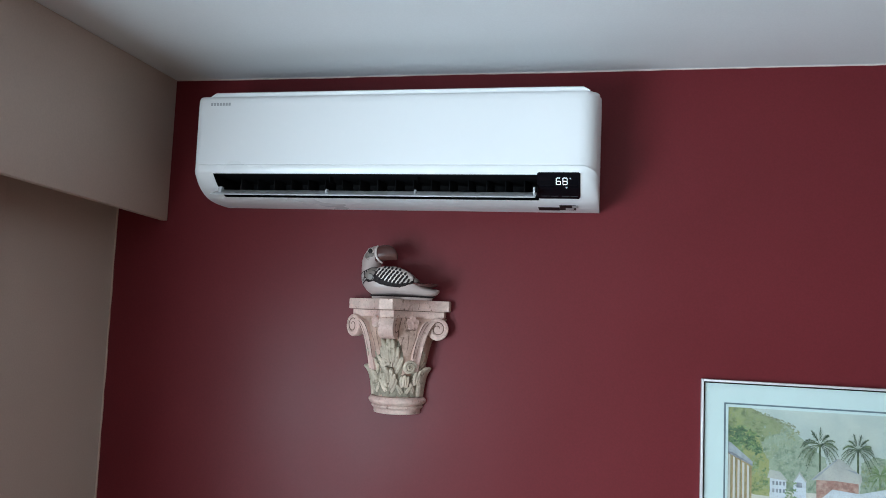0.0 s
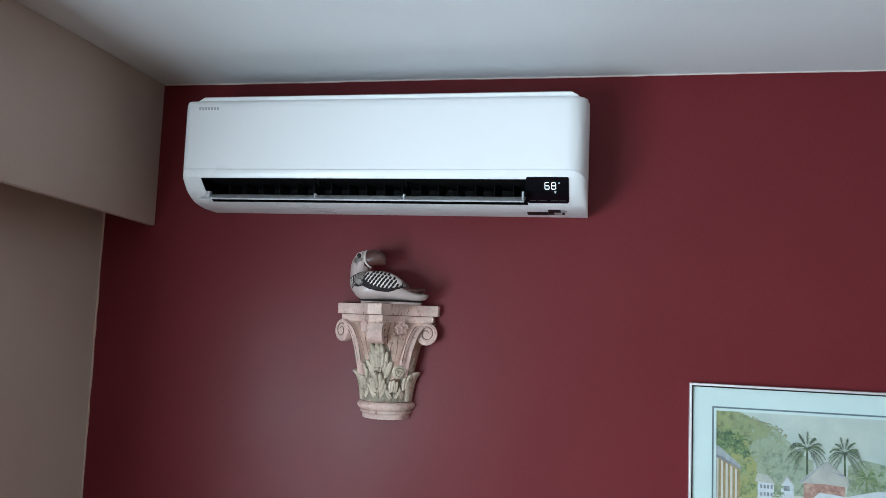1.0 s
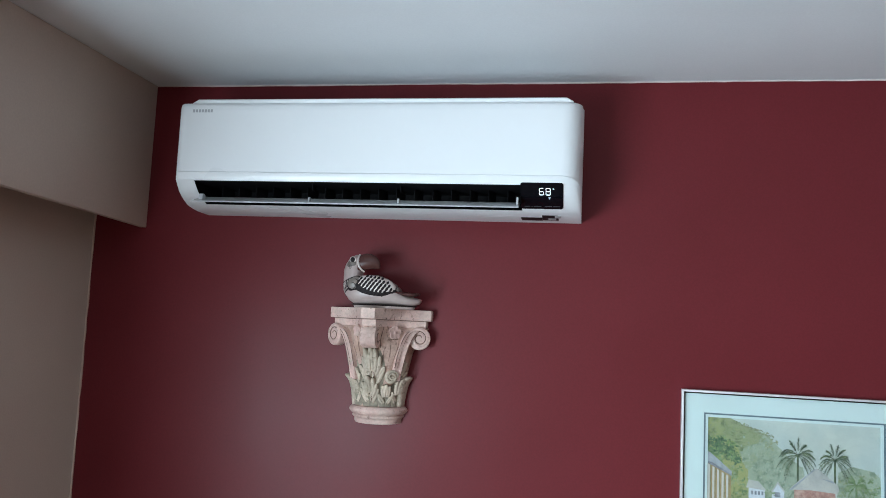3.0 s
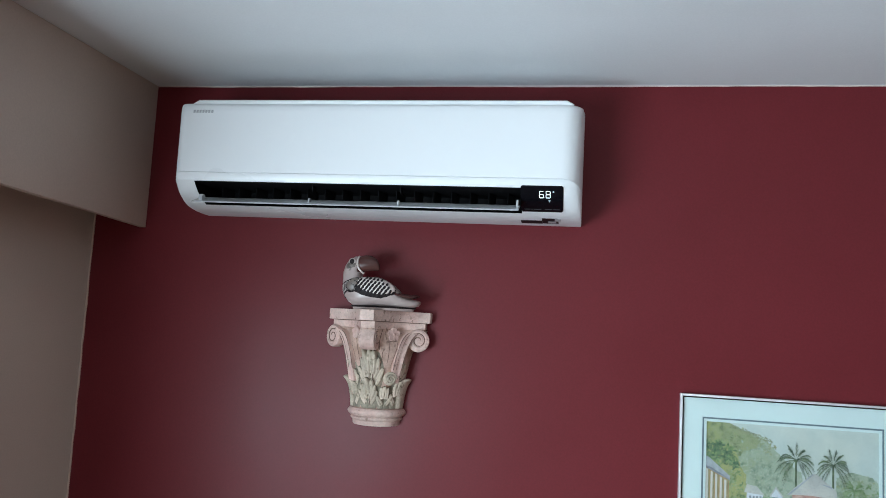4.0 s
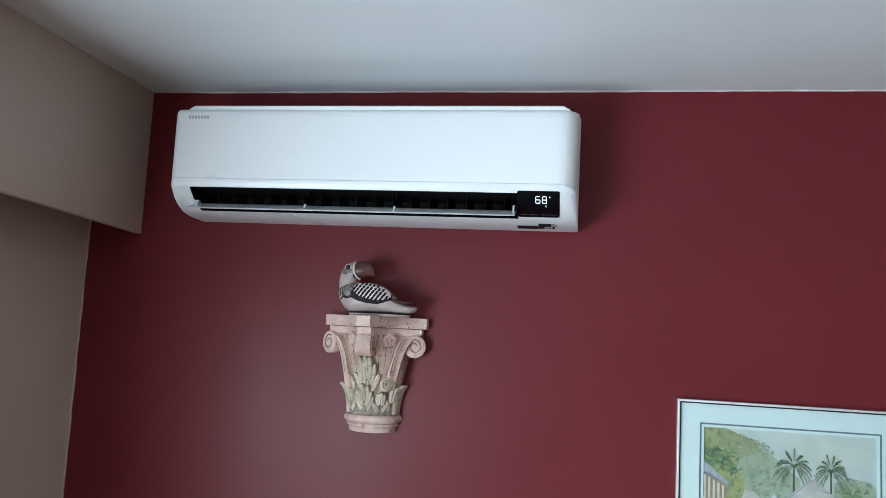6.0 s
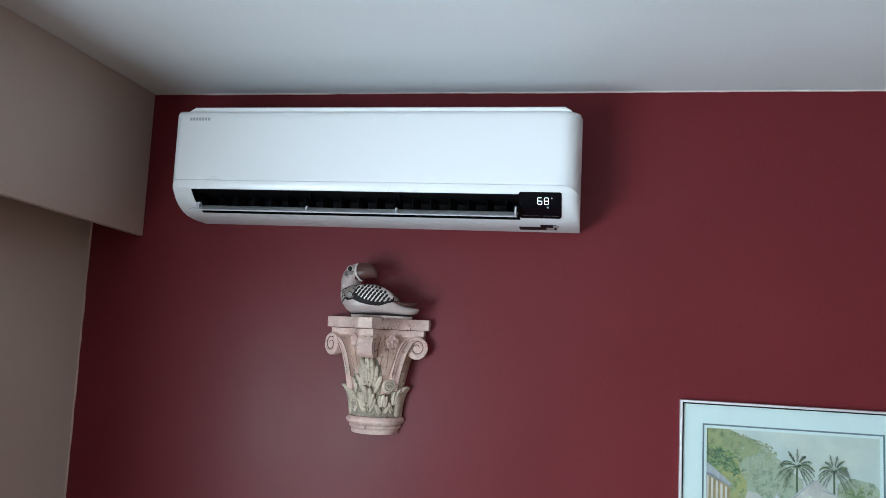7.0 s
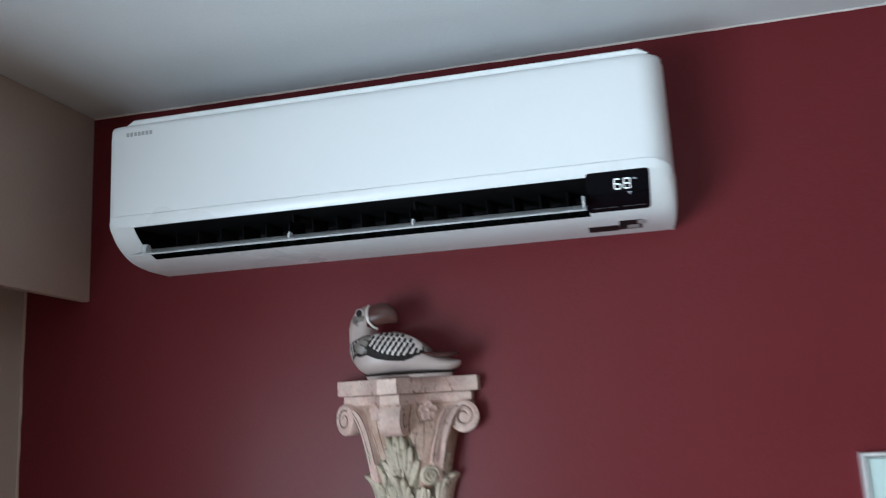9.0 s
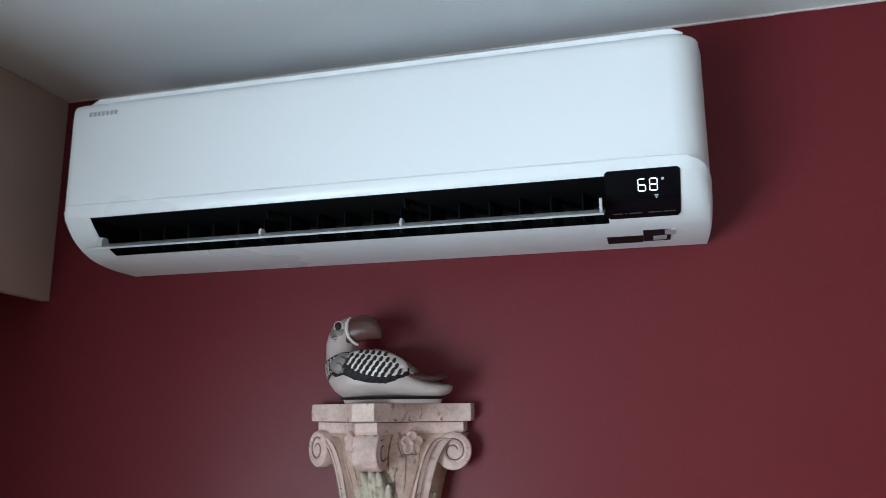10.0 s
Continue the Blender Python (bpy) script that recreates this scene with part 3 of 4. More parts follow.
def leaf(theta, z0, h, width, curl, seed):
    """Acanthus leaf carved as one relief on the bell: sheet, stem, pairs of spread lobes, and a tip that rolls forward."""
    r = random.Random(seed)
    pairs = 3 if h > 0.078 else 2
    spread = min(0.64, 2.1 * width / h)
    lobes = []
    for k in range(pairs):
        f = k / (pairs - 1)
        for side in (-1, 1):
            lobes.append((side * 0.002, h * (0.10 + 0.26 * f), side * (spread * (1 - 0.62 * f) + r.uniform(-0.06, 0.06)), h * (0.54 + 0.06 * f) * r.uniform(0.92, 1.06), 0.0082 * r.uniform(0.9, 1.1) * (h / 0.08) ** 0.5,
                          (0.0085 + 0.0025 * f + curl * 0.6 * f) * r.uniform(0.85, 1.15)))
    lobes.append((0.0, h * 0.40, r.uniform(-0.04, 0.04), h * 0.60, 0.0100 * (h / 0.08) ** 0.5, 0.011 + curl))
    step = 0.0010
    nx, ny = int(2.7 * width / step), int(1.06 * h / step)
    bm = bmesh.new()
    rows, deep = [], {}
    for j in range(ny + 1):
        y = h * 1.06 * j / ny
        row = []
        for i in range(nx + 1):
            x = width * 2.7 * (i / nx - 0.5)
            v = y / h
            sheet = width * (0.62 + 0.42 * math.sin(math.pi * min(1.0, v * 1.05)))
            hh = 0.0018 - 0.010 * max(0.0, abs(x) / sheet - 0.80) if v < 0.93 else -0.004
            hh = max([hh] + [lobe_height(x, y, b) for b in lobes])
            hh -= 0.0016 * math.exp(-(x / 0.0011) ** 2) * (1 if v < 0.72 else 0)
            deep[j, i] = hh
            row.append(bm.verts.new(surface(theta + x / max(0.05, bell_r(z0 + y)), z0 + y, max(-0.006, hh))))
        rows.append(row)
    for j, (a, b) in enumerate(zip(rows, rows[1:])):
        for i in range(nx):
            f = bm.faces.new((a[i], a[i + 1], b[i + 1], b[i]))
            f.smooth = True
            f.material_index = 1 if min(deep[j, i], deep[j, i + 1], deep[j + 1, i], deep[j + 1, i + 1]) < 0.0030 else 0      # darker stone low between the lobes deepens the relief
    return bm


def side_leaf(theta, z0, h, curl):
    bm = bmesh.new()
    for side in (-1, 1):
        hook(bm, theta + side * 0.07, z0, h, 0.0165, curl)
    return bm


for th, z, h, c in ((-1.30, 1.546, 0.086, 0.021), (1.30, 1.546, 0.086, 0.020)):
    part("leaf", side_leaf(th, z, h, c), STONE_G, br, "smooth side leaf with a rolled tip")
# theta, foot, height, half width, roll of the tip
LEAVES = ((-0.04, 1.588, 0.116, 0.034, 0.010), (-0.82, 1.588, 0.082, 0.024, 0.005), (0.96, 1.598, 0.070, 0.020, 0.005), (-0.80, 1.546, 0.072, 0.029, 0.008),
          (0.98, 1.546, 0.074, 0.023, 0.007), (0.48, 1.546, 0.060, 0.025, 0.006), (-0.12, 1.546, 0.082, 0.034, 0.014))
for k, (th, z, h, w, c) in enumerate(LEAVES):
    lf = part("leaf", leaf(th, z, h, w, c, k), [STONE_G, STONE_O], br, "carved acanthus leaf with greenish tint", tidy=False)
    if k in (0, 6):
        # stain in the cut beside the stem
        cut = [surface(th + (0.004 + 0.010 * t - 0.016 * t * t) / 0.07, z + h * (0.10 + 0.62 * t), 0.0058 + c * 0.2 * t) for t in [q / 10 for q in range(11)]]
        part("groove", tube(bmesh.new(), cut, lambda f: 0.0005 + 0.0007 * math.sin(3.0 * f + 0.1), n=5), STAIN, lf)


# stain that has settled in the joint under the slab
edge = [Vector((x, y - 0.0006, 1.7750)) for x, y in abacus_outline(0.1305, 1.8455)[1:-1]]
for a, b in ((0, 5), (5, 9), (9, 13), (13, len(edge))):
    part("groove", tube(bmesh.new(), edge[a:b + 1] if b < len(edge) else edge[a:], lambda f: 0.0010 + 0.0008 * math.sin(3.1 * f), n=5), STAIN, br)


# hairline cracks and chips in the slab's faces
rim = abacus_outline(0.1427, 1.8318)


def rim_y(x):
    for (xa, ya), (xb, yb) in zip(rim, rim[1:]):
        if xa <= x <= xb and xb > xa:
            return ya + (yb - ya) * (x - xa) / (xb - xa)
    return WALL


for x, za, zb, wide in ((-0.232, 1.7985, 1.7790, 0.0008), (-0.246, 1.7850, 1.7770, 0.0011), (-0.203, 1.7830, 1.7765, 0.0013), (-0.345, 1.7820, 1.7765, 0.0010), (-0.262, 1.7800, 1.7765, 0.0012)):
    crack = []
    for k in range(9):
        t = k / 8
        xx = x + 0.0012 * math.sin(5 * t + x * 300) + 0.0006 * math.sin(17 * t + x * 90)
        crack.append(Vector((xx, rim_y(xx) - 0.0001, za + (zb - za) * t)))
    part("groove", tube(bmesh.new(), crack, lambda f, w=wide: w * (0.25 + 0.75 * f), n=5), STAIN, br)
# stain lines beside the corner scroll and in the flutes of the bell: theta and z of both ends, width
for ta, za, tb, zb, wide in ((0.25, 1.755, 0.21, 1.700, 0.0016), (0.36, 1.752, 0.40, 1.722, 0.0011), (0.52, 1.725, 0.46, 1.665, 0.0011), (0.74, 1.726, 0.62, 1.655, 0.0010), (-0.30, 1.755, -0.26, 1.70, 0.0010),
                             (-0.52, 1.735, -0.42, 1.665, 0.0010), (-0.74, 1.715, -0.62, 1.66, 0.0009), (0.34, 1.705, 0.30, 1.668, 0.0012)):
    line = [surface(ta + (tb - ta) * t + 0.02 * math.sin(4 * t + ta * 9), za + (zb - za) * t, 0.0002) for t in [q / 11 for q in range(12)]]
    part("groove", tube(bmesh.new(), line, lambda f, w=wide: w * (0.30 + 0.70 * abs(math.sin(2.6 * f + 0.4)) * (0.6 + 0.4 * math.sin(f * 23))), n=6), STAIN, br)


def blossom(c, yaw, r, petals):
    m = place_on_face(c, yaw)
    bm = bmesh.new()
    for k in range(petals):
        a = 2 * math.pi * k / petals + 0.3
        c2 = Vector((0.60 * r * math.cos(a), 0, 0.60 * r * math.sin(a)))
        loft(bm, [[m @ (c2 + Vector((0.48 * r * q * math.cos(t), y, 0.48 * r * q * math.sin(t)))) for t in [2 * math.pi * i / 12 for i in range(12)]]
                  for q, y in ((1.0, 0.008), (1.0, -0.0008), (0.85, -0.0022), (0.45, -0.0016), (0.1, -0.0012))])
    bmesh.ops.create_uvsphere(bm, u_segments=10, v_segments=6, radius=1.0, matrix=m @ Matrix.Diagonal((0.30 * r, 0.0042, 0.30 * r, 1)))
    return bm


part("blossom", blossom(surface(0.60, 1.742, 0.004), 46, 0.018, 5), STONE, br, "carved five-petalled flower")
part("blossom", blossom(surface(-0.44, 1.744, 0.007), -42, 0.016, 5), STONE, br, "carved five-petalled flower")
# grime that outlines the flowers
for th, z, r, spans in ((0.60, 1.742, 0.0185, ((-20, 70), (95, 200), (225, 320))), (-0.44, 1.744, 0.0165, ((100, 210), (240, 330)))):
    for a, b in spans:
        line = []
        for k in range(10):
            u = radians(a + (b - a) * k / 9)
            q = r * (1.0 + 0.10 * math.sin(5 * u))
            line.append(surface(th + q * math.cos(u) / 0.115, z + q * math.sin(u), 0.0006))
        part("groove", tube(bmesh.new(), line, lambda f: 0.0005 + 0.0010 * abs(math.sin(7 * f)), n=5), STAIN, br)
rose = bmesh.new()
m = place_on_face(surface(0.58, 1.626, 0.017), 34)
pts = [m @ Vector(((0.017 - 0.014 * k / 39) * math.cos(k * 0.33), -0.004 * k / 39, (0.017 - 0.014 * k / 39) * math.sin(k * 0.33))) for k in range(40)]
tube(rose, pts, 0.0032, n=6)
bmesh.ops.create_uvsphere(rose, u_segments=12, v_segments=8, radius=1.0, matrix=m @ Matrix.Translation((0, 0.006, 0)) @ Matrix.Diagonal((0.018, 0.007, 0.018, 1)))
part("rosette", rose, STONE_G, br, "carved spiral rosette")

# ---- the ceramic bird figurine: one mesh ----
bird = bmesh.new()
BY = 1.900


def oval(c, ax, ay, az, bx, by, bz, n=20, power=1.0):
    """Ring round c spanned by two half-axes."""
    out = []
    for k in range(n):
        a = 2 * math.pi * k / n
        ca, sa = math.cos(a), math.sin(a)
        ca, sa = math.copysign(abs(ca) ** power, ca), math.copysign(abs(sa) ** power, sa)
        out.append(Vector(c) + Vector((ax, ay, az)) * ca + Vector((bx, by, bz)) * sa)
    return out


def blob(c, s, mat, rot=0.0, seg=14):
    m = Matrix.Translation(c) @ Matrix.Rotation(radians(rot), 4, "Y") @ Matrix.Diagonal((*s, 1))
    made = bmesh.ops.create_uvsphere(bird, u_segments=seg, v_segments=max(6, seg // 2), radius=1.0, matrix=m)
    for f in {f for v in made["verts"] for f in v.link_faces}:
        f.material_index = mat


# boat-shaped body from tail to breast: x, lower z, upper z, half width
hull = [(-0.166, 1.822, 1.829, 0.006), (-0.172, 1.816, 1.831, 0.016), (-0.186, 1.811, 1.834, 0.025), (-0.203, 1.809, 1.839, 0.030), (-0.220, 1.808, 1.848, 0.034), (-0.240, 1.808, 1.868, 0.039),
        (-0.260, 1.808, 1.882, 0.042), (-0.282, 1.808, 1.889, 0.044), (-0.305, 1.808, 1.890, 0.044), (-0.326, 1.808, 1.887, 0.042), (-0.345, 1.810, 1.882, 0.038), (-0.360, 1.820, 1.876, 0.031),
        (-0.371, 1.834, 1.866, 0.020), (-0.3765, 1.845, 1.857, 0.007)]
loft(bird, [oval((x, BY, (a + b) / 2), 0, w, 0, 0, 0, (b - a) / 2, power=0.85) for x, a, b, w in hull], mat=0)
# neck and head: x, z, half length, half width
neck = [(-0.349, 1.848, 0.0265, 0.037), (-0.3515, 1.868, 0.0275, 0.034), (-0.3545, 1.888, 0.0255, 0.029), (-0.354, 1.903, 0.0260, 0.0265), (-0.350, 1.918, 0.0260, 0.0255), (-0.347, 1.930, 0.0225, 0.023),
        (-0.344, 1.939, 0.0165, 0.017), (-0.343, 1.9455, 0.007, 0.008)]
loft(bird, [oval((x, BY, z), hx, 0, 0, 0, hy, 0) for x, z, hx, hy in neck], mat=0)


def boat(z, g):
    return [(-0.266 + (0.083 + g) * math.cos(a), BY + (0.036 + g) * math.copysign(abs(math.sin(a)) ** 1.3, math.sin(a)), z) for a in [2 * math.pi * k / 32 for k in range(32)]]


loft(bird, [boat(1.8008, -0.003), boat(1.802, -0.001), boat(1.8072, 0.001)], mat=0)
loft(bird, [boat(1.8073, 0.003), boat(1.8085, 0.005), boat(1.8102, 0.0065), boat(1.8112, 0.004)], mat=2)
# bill, turned back over the body
HX = 0.008
bill = [(-0.344, 1.9225, 0.0115, 0.0225), (-0.330, 1.9262, 0.0128, 0.0232), (-0.316, 1.9272, 0.0122, 0.0215), (-0.304, 1.9255, 0.0108, 0.0182), (-0.295, 1.9215, 0.0086, 0.0140), (-0.2890, 1.9170, 0.0056, 0.0092), (-0.2868, 1.9140, 0.0025, 0.0045)]
loft(bird, [oval((x + HX, BY - 0.015, z), 0, hy, 0, 0.15 * hz, 0, hz, 16) for x, z, hy, hz in bill], mat=3)
# pale collar between face and bill
tube(bird, [(-0.3445 + HX, BY - 0.012, 1.9455), (-0.3445 + HX, BY - 0.024, 1.935), (-0.3440 + HX, BY - 0.0275, 1.924), (-0.3405 + HX, BY - 0.0275, 1.912), (-0.3340 + HX, BY - 0.024, 1.9035), (-0.3285 + HX, BY - 0.016, 1.8990)], 0.0027, n=7, mat=4)
tube(bird, [(-0.3400 + HX, BY - 0.0262, 1.9145), (-0.3345 + HX, BY - 0.0255, 1.9062), (-0.3275 + HX, BY - 0.018, 1.9020)], 0.0013, n=5, mat=2)
# grey cheek, eye, mouth line
blob((-0.3605 + HX, BY - 0.0174, 1.9175), (0.0170, 0.0090, 0.0140), 1, rot=-20, seg=14)
blob((-0.3600 + HX, BY - 0.0225, 1.9305), (0.0088, 0.0036, 0.0094), 4, seg=14)
blob((-0.3600 + HX, BY - 0.0252, 1.9305), (0.0064, 0.0022, 0.0072), 2, seg=14)
for k in range(5):
    tube(bird, [(-0.3735 + HX + 0.021 * t, BY - 0.0215 - 0.0045 * math.sin(math.pi * t), 1.9195 - 0.0026 * k - 0.004 * math.sin(math.pi * t)) for t in [q / 6 for q in range(7)]], 0.0005, n=4, mat=2)
tube(bird, [(-0.3775 + 0.5 * HX + 0.016 * t, BY - 0.010 - 0.014 * t, 1.9065 - 0.0055 * math.sin(math.pi * (0.25 + 0.6 * t))) for t in [k / 8 for k in range(9)]], 0.0014, n=5, mat=2)
# wing: dark almond with a pale field of dark dashes
WC, WS = Vector((-0.2905, BY - 0.029, 1.8565)), Vector((0.0650, 0.0190, 0.0315))
blob(WC, WS, 2, rot=7, seg=28)
PC, PS = Vector((-0.2870, BY - 0.0297, 1.8600)), Vector((0.0600, 0.0200, 0.0282))
blob(PC, PS, 4, rot=8, seg=28)
pm = Matrix.Translation(PC) @ Matrix.Rotation(radians(8), 4, "Y") @ Matrix.Diagonal((*PS, 1))
for i in range(11):
    for j in range(6):
        u, w = -0.70 + i * 0.172 - j * 0.075, 0.76 - j * 0.285
        rr = u * u + w * w
        if rr > 0.74:
            continue
        p = pm @ Vector((u, -math.sqrt(1 - rr), w))
        m = Matrix.Translation(p) @ Matrix.Rotation(radians(-58), 4, "Y") @ Matrix.Diagonal((0.0066, 0.0014, 0.0034, 1))
        made = bmesh.ops.create_uvsphere(bird, u_segments=8, v_segments=5, radius=1.0, matrix=m)
        for f in {f for v in made["verts"] for f in v.link_faces}:
            f.material_index = 2
# grey shoulder in front of the wing, drawn with dark scallop lines
blob((-0.3370, BY - 0.0335, 1.8640), (0.0262, 0.0095, 0.0218), 2, rot=-18, seg=20)
blob((-0.3375, BY - 0.0342, 1.8650), (0.0245, 0.0098, 0.0202), 1, rot=-18, seg=20)
for cx_, cz_, s in ((-0.3440, 1.8590, 0.0085), (-0.3370, 1.8690, 0.0080), (-0.3270, 1.8745, 0.0065), (-0.3300, 1.8580, 0.0075)):
    arc = []
    for k in range(9):
        a = radians(-70 + 170 * k / 8)
        u, w = (cx_ + s * math.cos(a) + 0.3375) / 0.0245, (cz_ + s * math.sin(a) - 1.8650) / 0.0202
        arc.append((cx_ + s * math.cos(a), BY - 0.0342 - 0.0099 * math.sqrt(max(0.05, 1 - u * u - w * w)), cz_ + s * math.sin(a)))
    tube(bird, arc, 0.0008, n=5, mat=2)
# grey back feathers behind the wing
for k in range(6):
    t = k / 5
    blob((-0.283 + 0.058 * t, BY - 0.020 + 0.004 * t, 1.8835 - 0.010 * t - 0.022 * t * t), (0.012, 0.017, 0.0072), 1, rot=12 + 34 * t, seg=12)
    blob((-0.277 + 0.058 * t, BY - 0.029 + 0.006 * t, 1.8800 - 0.010 * t - 0.022 * t * t), (0.0028, 0.0085, 0.0016), 2, rot=35, seg=8)
# dark tail feathers
loft(bird, [oval((x, BY - 0.010, z), 0, hy, 0, 0, 0, hz, 12) for x, z, hy, hz in ((-0.230, 1.846, 0.024, 0.005), (-0.208, 1.8420, 0.030, 0.0064), (-0.188, 1.8405, 0.028, 0.0060), (-0.176, 1.8420, 0.021, 0.0046), (-0.1685, 1.8430, 0.010, 0.0024))], mat=3)
# breast bands: dark cords with short dashes between, and the cord up to the wing
cords = []
for band in range(4):
    pts = []
    for k in range(15):
        a = radians(-178 + 98 * k / 14)
        hw = (0.0262, 0.0254, 0.0236, 0.0200)[band]
        pts.append(Vector((-0.3500 + hw * math.cos(a) * 1.06, BY + 0.0385 * math.sin(a), 1.8570 - 0.0085 * band + 0.0240 * (k / 14) ** 0.8)))
    cords.append(pts)
    tube(bird, pts, 0.0016 if band in (0, 3) else 0.0010, n=5, mat=2)
for pa, pb in zip(cords, cords[1:]):
    for k in range(14):
        tube(bird, [pa[k], (pa[k] + pb[k]) / 2 + Vector((0, -0.0006, 0)), pb[k]], 0.0013, n=4, mat=2 if k % 2 else 4)
for v in bird.verts:
    v.co = (v.co.x - 0.011, v.co.y, 1.8039 + (v.co.z - 1.8008) * 0.965)
bird_ob = mesh_object("bird_figurine", bird, [BIRD_W, BIRD_G, BIRD_D, BIRD_B, BIRD_L])
tagged(bird_ob, "glazed grey ceramic bird figurine with patterned wing on the bracket", "figurine")

# ---- the framed picture ----
FX0, FX1, FZ0, FZ1 = 0.4925, 1.0225, 1.195, 1.6355
FRONT = WALL - 0.022
pic = thing("framed_picture", ((FX0 + FX1) / 2, WALL, FZ0), "watercolour landscape under glass in a thin silver frame", "picture")
RW = 0.0052
for nm, b in (("frame_rail", (FX0, FX0 + RW, FZ0, FZ1)), ("frame_rail", (FX1 - RW, FX1, FZ0, FZ1)), ("frame_rail", (FX0 + RW, FX1 - RW, FZ1 - RW, FZ1)),
              ("frame_rail", (FX0 + RW, FX1 - RW, FZ0, FZ0 + RW))):
    part(nm, boxed(b[0], b[1], FRONT, WALL - 0.0005, b[2], b[3], bevel=0.0012), SILVER, pic)
part("backing_board", boxed(FX0 + RW, FX1 - RW, WALL - 0.006, WALL - 0.001, FZ0 + RW, FZ1 - RW), BLACK_PL, pic, "", smooth=False)
IX0, IX1, IZ0, IZ1 = 0.5475, 0.9685, 1.248, 1.5805


def window_board(name, mat, x0, x1, z0_, z1_, ix0, ix1, iz0, iz1, ya, yb):
    bm = bmesh.new()
    for b in ((x0, ix0, z0_, z1_), (ix1, x1, z0_, z1_), (ix0, ix1, iz1, z1_), (ix0, ix1, z0_, iz0)):
        box(bm, b[0], b[1], ya, yb, b[2], b[3])
    part(name, bm, mat, pic, "", smooth=False, tidy=False)


G = 0.0036
window_board("gasket", BLACK_PL, FX0 + RW, FX1 - RW, FZ0 + RW, FZ1 - RW, FX0 + RW + G, FX1 - RW - G, FZ0 + RW + G, FZ1 - RW - G, FRONT + 0.006, WALL - 0.0065)
window_board("mat_board", MATW, FX0 + RW + G, FX1 - RW - G, FZ0 + RW + G, FZ1 - RW - G, IX0, IX1, IZ0, IZ1, WALL - 0.0125, WALL - 0.0065)
window_board("mat_liner", MATB, IX0, IX1, IZ0, IZ1, IX0 + 0.0040, IX1 - 0.0040, IZ0 + 0.0040, IZ1 - 0.0040, WALL - 0.0118, WALL - 0.0065)
window_board("mat_liner", MATW, IX0 + 0.004, IX1 - 0.004, IZ0 + 0.004, IZ1 - 0.004, IX0 + 0.0105, IX1 - 0.0105, IZ0 + 0.0105, IZ1 - 0.0105, WALL - 0.0108, WALL - 0.0065)
PX, PZ = IX0 + 0.0105, IZ1 - 0.0105           # picture's upper left corner
PW, PH = IX1 - IX0 - 0.021, IZ1 - IZ0 - 0.021
PAPER = WALL - 0.0072


def wash(name, a, b, s=25, vary=0.2):
    return material(name, a, 0.9, vary=vary, scale=s * 2, second=b, second_scale=s, fine=0.06, fine_scale=300)


def wet_wash(name, colours, scale, x0=0.0, x1=1.0):
    """Watercolour: hue drifts from left to right between x0 and x1 with a wandering edge, blotches and granulation on top."""
    m = bpy.data.materials.new(name)
    m.use_nodes = True
    n, l = m.node_tree.nodes, m.node_tree.links
    b = n["Principled BSDF"]
    b.inputs["Roughness"].default_value, b.inputs["Specular IOR Level"].default_value = 0.9, 0.1
    tc = n.new("ShaderNodeTexCoord")

    def cloud(sc, detail, lo, hi):
        t, r = n.new("ShaderNodeTexNoise"), n.new("ShaderNodeMapRange")
        t.inputs["Scale"].default_value, t.inputs["Detail"].default_value = sc, detail
        r.inputs["From Min"].default_value, r.inputs["From Max"].default_value = lo, hi
        l.new(tc.outputs["Object"], t.inputs["Vector"])
        l.new(t.outputs["Fac"], r.inputs["Value"])
        return r.outputs["Result"]

    def mixed(fac, a, c):
        x = n.new("ShaderNodeMix")
        x.data_type = "RGBA"
        l.new(fac, x.inputs["Factor"])
        for key, val in (("A", a), ("B", c)):
            if isinstance(val, tuple):
                x.inputs[key].default_value = (*val, 1)
            else:
                l.new(val, x.inputs[key])
        return x.outputs["Result"]

    sep, pos, add = n.new("ShaderNodeSeparateXYZ"), n.new("ShaderNodeMapRange"), n.new("ShaderNodeMath")
    l.new(tc.outputs["Object"], sep.inputs[0])
    pos.inputs["From Min"].default_value, pos.inputs["From Max"].default_value, pos.clamp = x0, x1, False
    l.new(sep.outputs["X"], pos.inputs["Value"])
    add.operation, add.use_clamp = "ADD", True
    l.new(pos.outputs["Result"], add.inputs[0])
    l.new(cloud(scale, 4.0, 0.2, 0.8), add.inputs[1])
    shift = n.new("ShaderNodeMath")
    shift.operation, shift.use_clamp = "SUBTRACT", True
    l.new(add.outputs[0], shift.inputs[0])
    shift.inputs[1].default_value = 0.35
    col = mixed(shift.outputs[0], colours[0], colours[1])
    col = mixed(cloud(scale * 2.2, 5.0, 0.50, 0.66), col, colours[2])
    col = mixed(cloud(scale * 5.0, 4.0, 0.56, 0.72), col, colours[3])
    l.new(col, b.inputs["Base Color"])
    return m


